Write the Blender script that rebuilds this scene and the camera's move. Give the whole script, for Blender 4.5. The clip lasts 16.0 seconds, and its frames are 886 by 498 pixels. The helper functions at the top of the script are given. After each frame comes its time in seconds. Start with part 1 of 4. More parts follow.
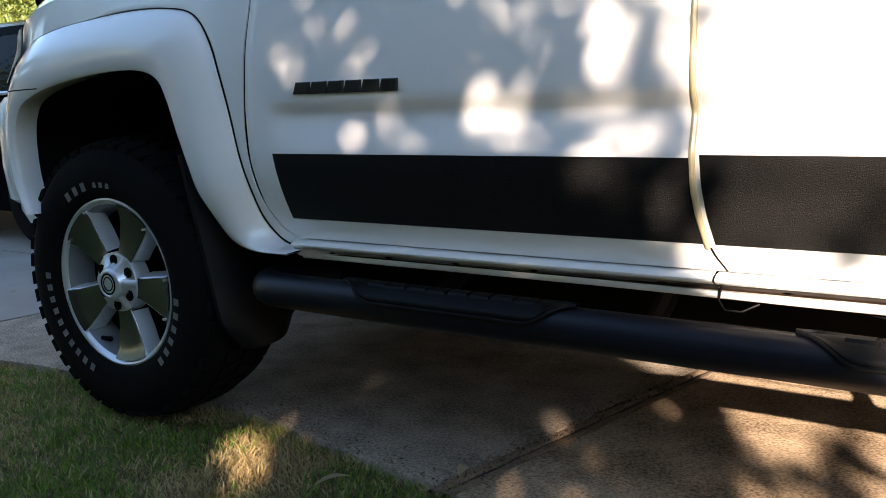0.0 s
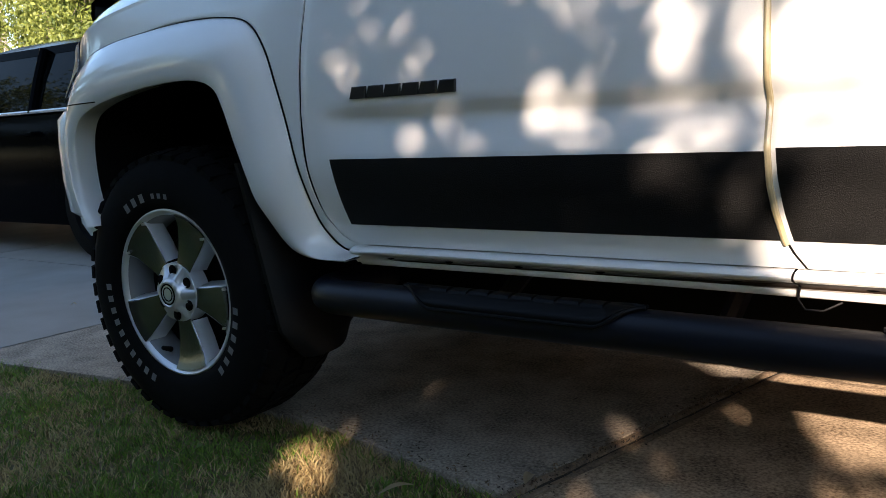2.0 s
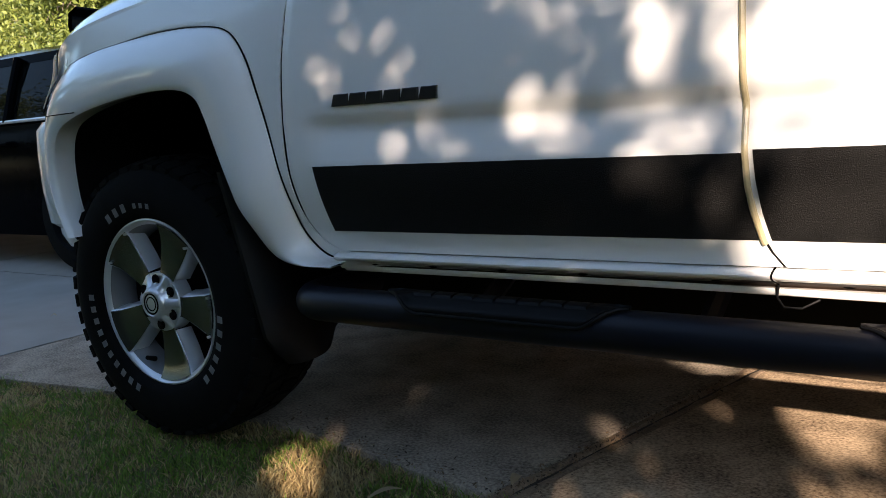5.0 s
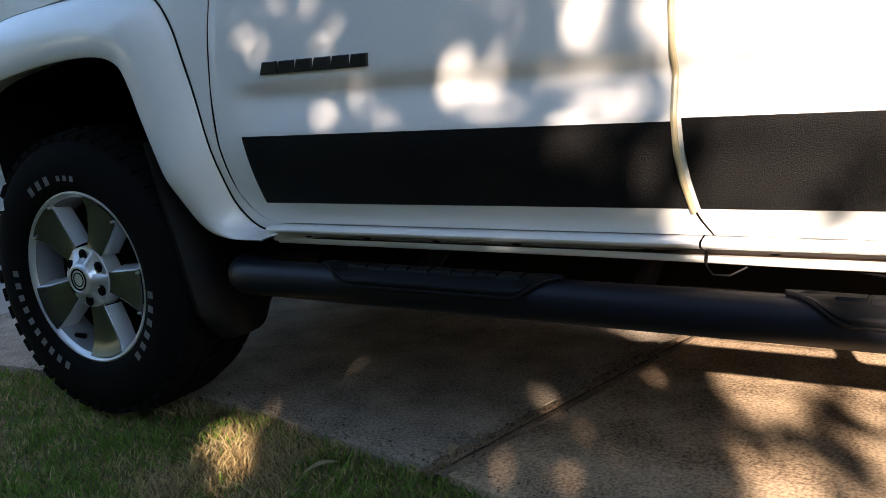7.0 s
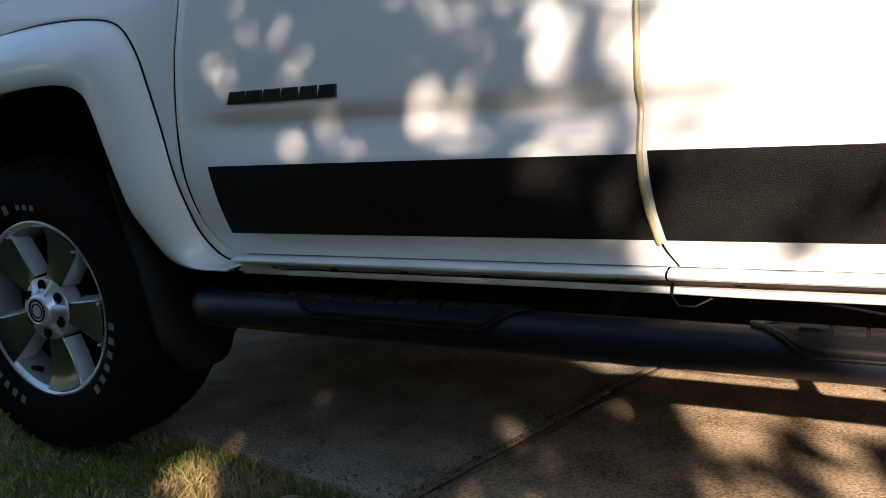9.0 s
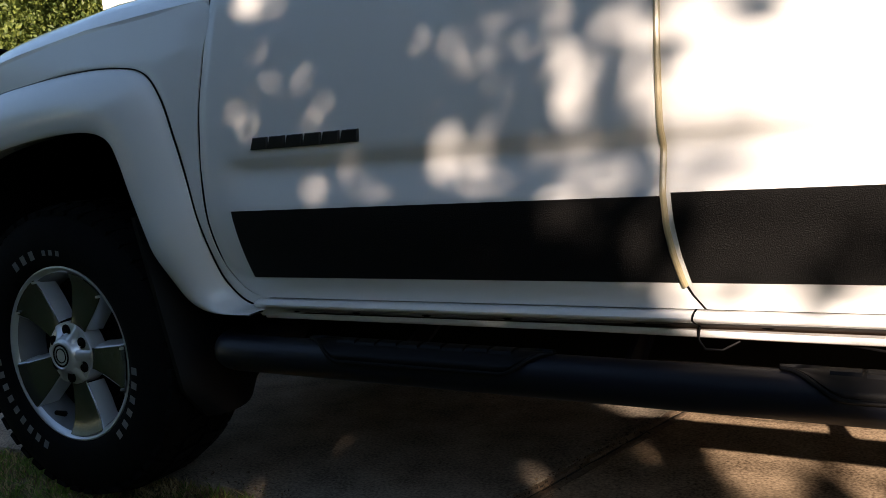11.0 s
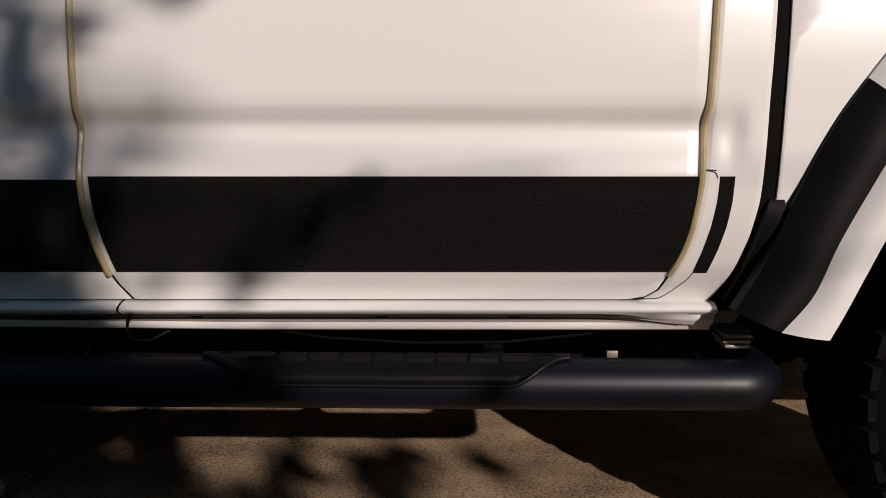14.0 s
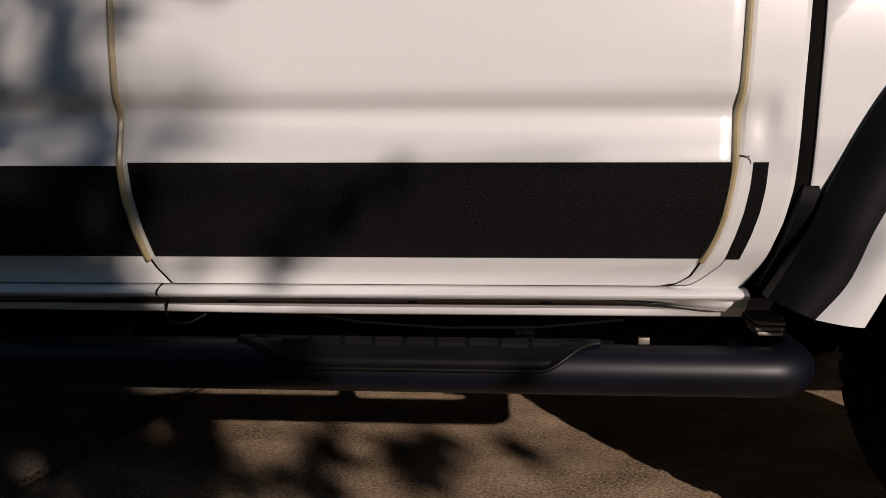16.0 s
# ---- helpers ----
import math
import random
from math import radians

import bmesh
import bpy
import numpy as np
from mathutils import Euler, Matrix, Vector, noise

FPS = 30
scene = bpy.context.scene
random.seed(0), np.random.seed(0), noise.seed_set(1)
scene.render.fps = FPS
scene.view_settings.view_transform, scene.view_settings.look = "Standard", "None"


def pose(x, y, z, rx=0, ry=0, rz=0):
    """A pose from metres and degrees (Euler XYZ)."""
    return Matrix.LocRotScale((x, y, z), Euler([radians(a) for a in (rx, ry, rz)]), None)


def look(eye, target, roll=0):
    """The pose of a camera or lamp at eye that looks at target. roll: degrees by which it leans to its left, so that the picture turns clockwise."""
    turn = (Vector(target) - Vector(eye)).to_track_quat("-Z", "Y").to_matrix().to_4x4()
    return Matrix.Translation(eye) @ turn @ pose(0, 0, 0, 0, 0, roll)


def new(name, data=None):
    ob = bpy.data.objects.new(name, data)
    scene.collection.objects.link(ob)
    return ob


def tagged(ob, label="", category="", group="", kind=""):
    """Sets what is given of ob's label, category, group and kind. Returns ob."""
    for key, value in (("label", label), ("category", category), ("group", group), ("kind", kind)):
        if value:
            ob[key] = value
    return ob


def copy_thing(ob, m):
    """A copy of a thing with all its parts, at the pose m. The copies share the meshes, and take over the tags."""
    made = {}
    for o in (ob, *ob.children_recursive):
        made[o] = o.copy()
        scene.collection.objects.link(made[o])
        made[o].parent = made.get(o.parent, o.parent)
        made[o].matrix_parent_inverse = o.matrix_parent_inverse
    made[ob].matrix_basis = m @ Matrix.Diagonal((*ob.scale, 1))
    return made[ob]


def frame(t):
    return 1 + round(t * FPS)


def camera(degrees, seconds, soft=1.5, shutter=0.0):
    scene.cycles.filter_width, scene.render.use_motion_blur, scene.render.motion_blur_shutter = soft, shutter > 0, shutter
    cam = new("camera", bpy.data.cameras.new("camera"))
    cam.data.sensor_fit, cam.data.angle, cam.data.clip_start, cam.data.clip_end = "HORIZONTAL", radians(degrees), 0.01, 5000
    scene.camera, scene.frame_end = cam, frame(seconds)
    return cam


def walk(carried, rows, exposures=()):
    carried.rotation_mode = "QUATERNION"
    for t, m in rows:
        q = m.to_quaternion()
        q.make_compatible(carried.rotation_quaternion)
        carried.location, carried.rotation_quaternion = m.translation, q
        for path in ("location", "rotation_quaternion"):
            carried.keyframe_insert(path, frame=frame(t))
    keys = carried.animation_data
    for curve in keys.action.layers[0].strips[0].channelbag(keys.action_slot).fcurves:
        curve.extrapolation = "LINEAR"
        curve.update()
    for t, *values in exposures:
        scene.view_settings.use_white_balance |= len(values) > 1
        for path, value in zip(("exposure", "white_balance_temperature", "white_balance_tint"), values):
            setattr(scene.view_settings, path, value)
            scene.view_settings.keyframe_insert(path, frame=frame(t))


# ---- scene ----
cam = camera(54.8, 16.0, 0.3)
PATH = [
    (0, (0.101, -0.178, 0.846), (-0.959, 1.484, 0.51), -1.6),
    (0.5, (0.115, -0.157, 0.842), (-0.711, 1.639, 0.535), -1.2),
    (0.7, (0.124, -0.149, 0.835), (-0.653, 1.671, 0.547), -1.2),
    (1, (0.094, -0.154, 0.847), (-0.859, 1.579, 0.549), -3.3),
    (1.5, (0.073, -0.175, 0.841), (-1.016, 1.476, 0.538), -4.4),
    (2, (0.055, -0.168, 0.838), (-1.095, 1.437, 0.519), -3.3),
    (2.5, (0.061, -0.197, 0.847), (-1.097, 1.404, 0.539), -2.9),
    (3, (0.057, -0.16, 0.852), (-1.075, 1.461, 0.551), -3.1),
    (5.3, (0.056, -0.186, 0.841), (-1.057, 1.445, 0.522), -4.2),
    (5.5, (0.06, -0.183, 0.836), (-1.076, 1.432, 0.516), -3.9),
    (6, (0.062, -0.181, 0.841), (-1.08, 1.426, 0.503), -3.7),
    (6.5, (0.065, -0.159, 0.837), (-1.032, 1.464, 0.434), -4.3),
    (7, (0.068, -0.155, 0.84), (-0.935, 1.531, 0.449), -4.1),
    (7.5, (0.063, -0.157, 0.841), (-0.892, 1.559, 0.467), -4.0),
    (8, (0.061, -0.158, 0.839), (-0.868, 1.577, 0.483), -3.9),
    (8.2, (0.063, -0.156, 0.832), (-0.86, 1.585, 0.489), -3.7),
    (10.3, (0.059, -0.157, 0.839), (-0.919, 1.566, 0.573), -3.6),
    (10.5, (0.06, -0.159, 0.838), (-0.923, 1.568, 0.609), -3.6),
    (11, (0.056, -0.151, 0.84), (-0.921, 1.58, 0.617), -4.0),
    (11.5, (0.068, -0.153, 0.835), (-0.894, 1.577, 0.546), -4.0),
    (12, (0.077, -0.134, 0.84), (-0.851, 1.603, 0.494), -3.8),
    (12.5, (0.092, -0.125, 0.843), (-0.709, 1.674, 0.494), -3.2),
    (13, (0.162, -0.093, 0.845), (-0.388, 1.801, 0.514), -1.7),
    (13.5, (0.234, -0.067, 0.823), (-0.015, 1.895, 0.525), -0.7),
    (14, (0.248, -0.063, 0.834), (0.243, 1.914, 0.538), -0.0),
    (14.5, (0.234, -0.08, 0.839), (0.201, 1.898, 0.546), -0.0),
    (15, (0.255, -0.084, 0.837), (0.202, 1.894, 0.542), -0.1),
    (15.5, (0.255, -0.078, 0.833), (0.183, 1.897, 0.525), -0.2),
    (16, (0.257, -0.076, 0.828), (0.166, 1.897, 0.51), -0.2),
]
EXPOSURES = [
    (0, 2.40, 6780, 18),
    (0.5, 1.32, 6780, 18),
    (1.0, 1.14, 6780, 18),
    (1.5, 1.72, 6780, 18),
    (2.5, 2.15, 6780, 18),
    (5.5, 1.98, 6780, 18),
    (7.0, 2.28, 6780, 18),
    (8.0, 2.18, 6780, 18),
    (11.0, 1.20, 6780, 18),
    (12.0, 1.46, 6780, 18),
    (12.5, 0.74, 6780, 18),
    (13.5, -0.38, 6200, 20),
    (16, -0.52, 6200, 20),
]
walk(cam, [(t, look(eye, target, roll)) for t, eye, target, roll in PATH], EXPOSURES)

from mathutils.bvhtree import BVHTree

# ---- world, sun, exposure ----
OX, OY = -1.9, 1.25          # the hub of the front wheel and the plane of the doors
SUN = Vector((0.488, -0.92, 0.405)).normalized()
ELEV, AZIM = math.asin(SUN.z), math.atan2(SUN.x, SUN.y)
world = bpy.data.worlds.new("world")
scene.world = world
world.use_nodes = True
wn = world.node_tree.nodes
sky = wn.new("ShaderNodeTexSky")
sky.sky_type, sky.sun_disc, sky.sun_elevation, sky.sun_rotation = "NISHITA", False, ELEV, AZIM
sky.air_density, sky.dust_density, sky.ozone_density = 1.0, 0.2, 4.5
tint = wn.new("ShaderNodeMix")
tint.data_type, tint.blend_type = "RGBA", "MULTIPLY"
tint.inputs[0].default_value, tint.inputs[7].default_value = 1.0, (1.10, 1.0, 0.83, 1)
world.node_tree.links.new(sky.outputs[0], tint.inputs[6])
world.node_tree.links.new(tint.outputs[2], wn["Background"].inputs[0])
wn["Background"].inputs[1].default_value = 0.14
sun_data = bpy.data.lights.new("sun", "SUN")
sun_data.energy, sun_data.angle, sun_data.color = 5.0, radians(0.52), (1.0, 0.86, 0.70)
sun = new("sun", sun_data)
sun.matrix_world = look(SUN * 30, (0, 0, 0))


# ---- materials ----
def surface(name, a, b, scale=8.0, rough=0.5, bump=0.0, fine=120.0, metal=0.0, coat=0.0, spread=0.5, spec=0.5, detail=6.0,
            island=0.0, thing=0.0, stretch=(1, 1, 1), grain=0.25, dist=0.002):
    """A material between the colours a and b: stains at one scale, grain at a finer one, and fine relief."""
    m = bpy.data.materials.new(name)
    m.use_nodes = True
    n, l = m.node_tree.nodes, m.node_tree.links
    p = n["Principled BSDF"]
    co, mp = n.new("ShaderNodeTexCoord"), n.new("ShaderNodeMapping")
    mp.inputs["Scale"].default_value = stretch
    l.new(co.outputs["Object"], mp.inputs[0])
    big, small = n.new("ShaderNodeTexNoise"), n.new("ShaderNodeTexNoise")
    big.inputs["Scale"].default_value, big.inputs["Detail"].default_value = scale, detail
    small.inputs["Scale"].default_value, small.inputs["Detail"].default_value = fine, 4.0
    for t in (big, small):
        l.new(mp.outputs[0], t.inputs["Vector"])
    mix = n.new("ShaderNodeMix")
    mix.data_type = "FLOAT"
    mix.inputs[0].default_value = grain
    l.new(big.outputs["Fac"], mix.inputs[2])
    l.new(small.outputs["Fac"], mix.inputs[3])
    last = mix.outputs[0]
    for amount, kind, out in ((island, "ShaderNodeNewGeometry", "Random Per Island"), (thing, "ShaderNodeObjectInfo", "Random")):
        if amount:
            r, k = n.new(kind), n.new("ShaderNodeMix")
            k.data_type = "FLOAT"
            k.inputs[0].default_value = amount
            l.new(last, k.inputs[2])
            l.new(r.outputs[out], k.inputs[3])
            last = k.outputs[0]
    ramp = n.new("ShaderNodeValToRGB")
    e = ramp.color_ramp.elements
    e[0].position, e[1].position = 0.5 - spread / 2, 0.5 + spread / 2
    e[0].color, e[1].color = (*a, 1), (*b, 1)
    l.new(last, ramp.inputs[0])
    l.new(ramp.outputs[0], p.inputs["Base Color"])
    ro = n.new("ShaderNodeMapRange")
    ro.inputs[3].default_value, ro.inputs[4].default_value = max(rough * 0.8, 0.02), min(rough * 1.2, 1)
    l.new(small.outputs["Fac"], ro.inputs[0])
    l.new(ro.outputs[0], p.inputs["Roughness"])
    p.inputs["Metallic"].default_value = metal
    p.inputs["Specular IOR Level"].default_value = spec
    p.inputs["Coat Weight"].default_value = coat
    p.inputs["Coat Roughness"].default_value = 0.03
    if bump:
        bp = n.new("ShaderNodeBump")
        bp.inputs["Strength"].default_value, bp.inputs["Distance"].default_value = bump, dist
        l.new(mix.outputs[0], bp.inputs["Height"])
        l.new(bp.outputs[0], p.inputs["Normal"])
    return m


def leafy(name, a, b):
    m = surface(name, a, b, 3.0, 0.55, island=0.7, spread=0.8)
    n, l = m.node_tree.nodes, m.node_tree.links
    t, mix = n.new("ShaderNodeBsdfTranslucent"), n.new("ShaderNodeMixShader")
    l.new(n["Color Ramp"].outputs[0], t.inputs[0])
    mix.inputs[0].default_value = 0.35
    l.new(n["Principled BSDF"].outputs[0], mix.inputs[1])
    l.new(t.outputs[0], mix.inputs[2])
    l.new(mix.outputs[0], n["Material Output"].inputs[0])
    return m


PAINT = surface("white_car_paint", (0.755, 0.755, 0.74), (0.81, 0.81, 0.80), 2.5, 0.28, 0.02, 700, coat=1.0, spread=0.9, dist=0.0004)
VINYL = surface("black_textured_vinyl", (0.0025, 0.0025, 0.0025), (0.0125, 0.012, 0.0114), 5, 0.44, 1.0, 520, spread=0.5, grain=0.9, dist=0.0036, spec=0.08)
PLASTIC = surface("black_moulded_plastic", (0.0022, 0.0022, 0.0028), (0.006, 0.006, 0.0065), 9, 0.50, 0.3, 900, spread=0.7, dist=0.0006, spec=0.14)
GROOVE_BROWN = surface("brown_groove_shade_grime", (0.030, 0.020, 0.014), (0.085, 0.058, 0.042), 14, 0.62, 0.3, 300, spread=0.8, dist=0.0008, spec=0.12)
POWDER = surface("black_powder_coat", (0.002, 0.0025, 0.006), (0.005, 0.006, 0.012), 6, 0.42, 0.15, 1300, spread=0.7, dist=0.0005, spec=0.33)
RUBBER = surface("tyre_rubber", (0.0022, 0.0022, 0.0024), (0.007, 0.007, 0.007), 14, 0.8, 0.3, 300, spread=0.6, dist=0.001, spec=0.07)
LETTER = surface("white_tyre_lettering", (0.10, 0.10, 0.10), (0.20, 0.20, 0.195), 60, 0.7, 0.1, 300)
ALLOY = surface("silver_alloy", (0.60, 0.61, 0.63), (0.70, 0.71, 0.73), 12, 0.32, 0.05, 600, metal=0.6, spread=0.8, dist=0.0005)
# the spoke faces' dark green reflections are put into this colour
BRIGHT = surface("machined_alloy_dark_reflection", (0.11, 0.122, 0.118), (0.16, 0.175, 0.168), 10, 0.22, 0.03, 500, metal=0.9, spread=0.8, dist=0.0003)
BARREL = surface("painted_alloy", (0.12, 0.125, 0.13), (0.20, 0.205, 0.21), 12, 0.42, 0.05, 600, metal=0.25, spread=0.8, dist=0.0005)
CHROME = surface("bright_metal", (0.70, 0.70, 0.70), (0.80, 0.80, 0.80), 20, 0.35, metal=0.8)
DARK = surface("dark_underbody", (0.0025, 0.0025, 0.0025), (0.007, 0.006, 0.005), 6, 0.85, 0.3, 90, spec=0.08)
SEALANT = surface("yellowed_edge_guard", (0.34, 0.27, 0.14), (0.50, 0.42, 0.26), 25, 0.3, 0.05, 300, coat=0.4)
GLASS_DARK = surface("tinted_glass", (0.002, 0.0025, 0.0025), (0.004, 0.0045, 0.0045), 3, 0.03, spec=0.06)
LENS = surface("headlamp_lens", (0.10, 0.11, 0.12), (0.26, 0.27, 0.28), 40, 0.12, metal=0.5, coat=1.0)
BADGE = surface("black_badge_plastic", (0.010, 0.010, 0.010), (0.018, 0.018, 0.018), 20, 0.3, 0.05, 500)
BLACKPAINT = surface("black_car_paint", (0.0012, 0.0012, 0.0015), (0.003, 0.003, 0.0035), 3, 0.14, spec=0.012)
CONCRETE = surface("weathered_concrete", (0.09, 0.060, 0.036), (0.60, 0.445, 0.295), 7.0, 0.92, 0.8, 130, spread=0.36, grain=0.60, dist=0.004, detail=14, spec=0.1)
GREY_CONCRETE = surface("grey_concrete", (0.09, 0.075, 0.06), (0.47, 0.39, 0.30), 7.0, 0.92, 0.8, 130, spread=0.36, grain=0.60, dist=0.004, detail=14, spec=0.1)
PALE_CONCRETE = surface("pale_concrete", (0.22, 0.20, 0.175), (0.34, 0.315, 0.28), 3.0, 0.9, 0.4, 140, spread=0.6, grain=0.3, dist=0.003, detail=8, spec=0.12)
SOIL = surface("lawn_soil", (0.08, 0.07, 0.03), (0.17, 0.145, 0.06), 3, 0.95, 0.8, 60, dist=0.02)
FILLER = surface("joint_filler", (0.05, 0.036, 0.024), (0.34, 0.24, 0.155), 9, 0.95, 0.7, 130, spread=0.45, grain=0.55, dist=0.006)
DIRT = surface("joint_dirt", (0.02, 0.017, 0.012), (0.06, 0.05, 0.035), 20, 0.95, 0.5, 90)
GRASS = leafy("lawn_grass", (0.05, 0.10, 0.012), (0.23, 0.36, 0.05))
STRAW = leafy("dry_grass", (0.30, 0.21, 0.09), (0.62, 0.48, 0.23))
THATCH = leafy("lawn_thatch", (0.11, 0.07, 0.032), (0.38, 0.27, 0.135))
LEAF = leafy("oak_leaves", (0.022, 0.045, 0.010), (0.06, 0.10, 0.02))
LEAF_FAR = leafy("garden_tree_leaves", (0.05, 0.085, 0.016), (0.25, 0.29, 0.06))
DEADLEAF = surface("dry_leaf", (0.30, 0.22, 0.12), (0.48, 0.38, 0.24), 30, 0.8, 0.3, 200)
LITTER = surface("bark_crumbs", (0.035, 0.024, 0.014), (0.20, 0.13, 0.07), 30, 0.9, 0.3, 200, island=0.8)
BARK = surface("tree_bark", (0.07, 0.055, 0.04), (0.17, 0.14, 0.10), 12, 0.95, 0.9, 50, stretch=(1, 1, 0.25), dist=0.01)
SIDING = surface("beige_siding", (0.33, 0.28, 0.225), (0.40, 0.345, 0.285), 6, 0.6, 0.2, 80)
TRIMPAINT = surface("white_trim_paint", (0.74, 0.72, 0.68), (0.80, 0.78, 0.74), 6, 0.5, 0.1, 80)
BLOCK_BROWN = surface("brown_render", (0.09, 0.065, 0.045), (0.16, 0.12, 0.085), 5, 0.9, 0.4, 80)
ROOFING = surface("asphalt_shingle", (0.05, 0.045, 0.04), (0.11, 0.10, 0.09), 8, 0.9, 0.6, 60)
BLUECOPPER = surface("worn_metal", (0.25, 0.23, 0.20), (0.42, 0.39, 0.34), 30, 0.45, 0.3, 200, metal=0.7)


# ---- building helpers ----
def place(ob, parent):
    ob.parent = parent
    return ob


def smooth(me, angle=40):
    me.shade_smooth()
    me.set_sharp_from_angle(angle=radians(angle))


def part(name, bm, material, parent=None, label="", angle=40):
    """Links a bmesh as one mesh object, under a thing or a part where one is given."""
    bmesh.ops.recalc_face_normals(bm, faces=bm.faces)
    me = bpy.data.meshes.new(name)
    bm.to_mesh(me)
    bm.free()
    me.materials.append(material)
    smooth(me, angle)
    ob = new(name, me)
    if parent is not None:
        ob.parent = parent
    if label:
        tagged(ob, label)
    return ob


def raw(name, verts, faces, material, parent=None, label="", shade=False):
    me = bpy.data.meshes.new(name)
    me.from_pydata(verts, [], faces)
    me.materials.append(material)
    if shade:
        me.shade_smooth()
    ob = new(name, me)
    if parent is not None:
        ob.parent = parent
    if label:
        tagged(ob, label)
    return ob


def thing(name, at, label, category, group="", turn=0.0):
    ob = new(name)
    ob.empty_display_size = 0.1
    ob.location = at
    ob.rotation_euler = (0, 0, radians(turn))
    return tagged(ob, label, category, group)


def here(x, y, z=0.0):
    """From the truck's own measure (from the front hub, the door plane, the drive) to the world."""
    return Vector((x + OX, y + OY, z))


def mesh_grid(bm, rows, close=False):
    vs = [[bm.verts.new(p) for p in r] for r in rows]
    for a, b in zip(vs, vs[1:]):
        n = len(a)
        for i in range(n if close else n - 1):
            j = (i + 1) % n
            try:
                bm.faces.new((a[i], a[j], b[j], b[i]))
            except ValueError:
                pass
    return vs


def cap(bm, ring):
    try:
        bm.faces.new(ring)
    except ValueError:
        pass


def box(bm, lo, hi, bevel=0.0, m=None):
    r = bmesh.ops.create_cube(bm, size=1)
    c = [(a + b) / 2 for a, b in zip(lo, hi)]
    s = [b - a for a, b in zip(lo, hi)]
    for v in r["verts"]:
        v.co = Vector(v.co[i] * s[i] + c[i] for i in range(3))
        if m:
            v.co = m @ v.co
    if bevel:
        es = list({e for v in r["verts"] for e in v.link_edges})
        bmesh.ops.bevel(bm, geom=es, offset=bevel, segments=2, profile=0.6, affect="EDGES")


def boxed(lo, hi, bevel=0.0):
    bm = bmesh.new()
    box(bm, lo, hi, bevel)
    return bm


def catmull(points, n):
    """n points evenly by knot along a smooth curve through the given ones."""
    P = [np.array(p, float) for p in points]
    P = [2 * P[0] - P[1], *P, 2 * P[-1] - P[-2]]
    out = []
    for k in range(n):
        u = k / (n - 1) * (len(P) - 3)
        i = min(int(u), len(P) - 4)
        t = u - i
        a, b, c, d = P[i:i + 4]
        out.append(0.5 * (2 * b + (c - a) * t + (2 * a - 5 * b + 4 * c - d) * t * t + (3 * b - a - 3 * c + d) * t ** 3))
    return out


def tube(bm, path, radius, sides=12, closed=True):
    """A round bar along a path; radius may change along it."""
    path = [Vector(p) for p in path]
    rings, side = [], None
    for i, p in enumerate(path):
        d = (path[min(i + 1, len(path) - 1)] - path[max(i - 1, 0)]).normalized()
        if side is None:
            side = d.orthogonal().normalized()
        side = (side - d * side.dot(d)).normalized()
        up = d.cross(side)
        r = radius[i] if isinstance(radius, (list, tuple)) else radius
        rings.append([p + (side * math.cos(a) + up * math.sin(a)) * r for a in (2 * math.pi * k / sides for k in range(sides))])
    vs = mesh_grid(bm, rings, True)
    if closed:
        cap(bm, vs[0][::-1])
        cap(bm, vs[-1])
    return vs


def lathe(bm, profile, n=48, axis_y=True, centre=(0, 0, 0)):
    """Turns (radius, depth) pairs round the wheel's axle."""
    rows = []
    for r, d in profile:
        rows.append([(centre[0] + r * math.cos(a), centre[1] + d, centre[2] + r * math.sin(a)) for a in (2 * math.pi * k / n for k in range(n))])
    return mesh_grid(bm, rows, True)


def step(a, b, x):
    t = min(max((x - a) / (b - a), 0), 1)
    return t * t * (3 - 2 * t)


# ---- the pickup truck ----
SIDE_Z = (0.40, 0.50, 0.555, 0.594, 0.65, 0.70, 0.745, 0.80, 0.93, 1.00, 1.10, 1.20, 1.30)
SIDE_Y = (0.115, 0.092, 0.0650, 0.0420, 0.020, 0.0065, 0.000, -0.001, 0.000, 0.004, 0.016, 0.036, 0.065)
DENT_Z = (0.750, 0.775, 0.800, 0.815, 0.824, 0.833, 0.845, 0.857, 0.872)
DENT_Y = (0.0, 0.0065, 0.0145, 0.0185, 0.0195, 0.0175, 0.0095, 0.0028, 0.0)


def side_y(x, z):
    """The depth of the truck's side behind the door plane."""
    y = float(sum(np.interp(z + d, SIDE_Z, SIDE_Y) for d in (-0.02, -0.01, 0, 0.01, 0.02))) / 5
    y += float(sum(np.interp(z + d, DENT_Z, DENT_Y) for d in (-0.003, -0.0015, 0, 0.0015, 0.003))) / 5 * step(0.615, 0.69, x) * (1 - step(2.588, 2.612, x)) * (1 - 0.45 * step(2.545, 2.562, x))
    if x < -0.12:
        y += (0.62 + 0.36 * step(0.90, 1.06, z)) * (-0.12 - x) ** 2
    return y


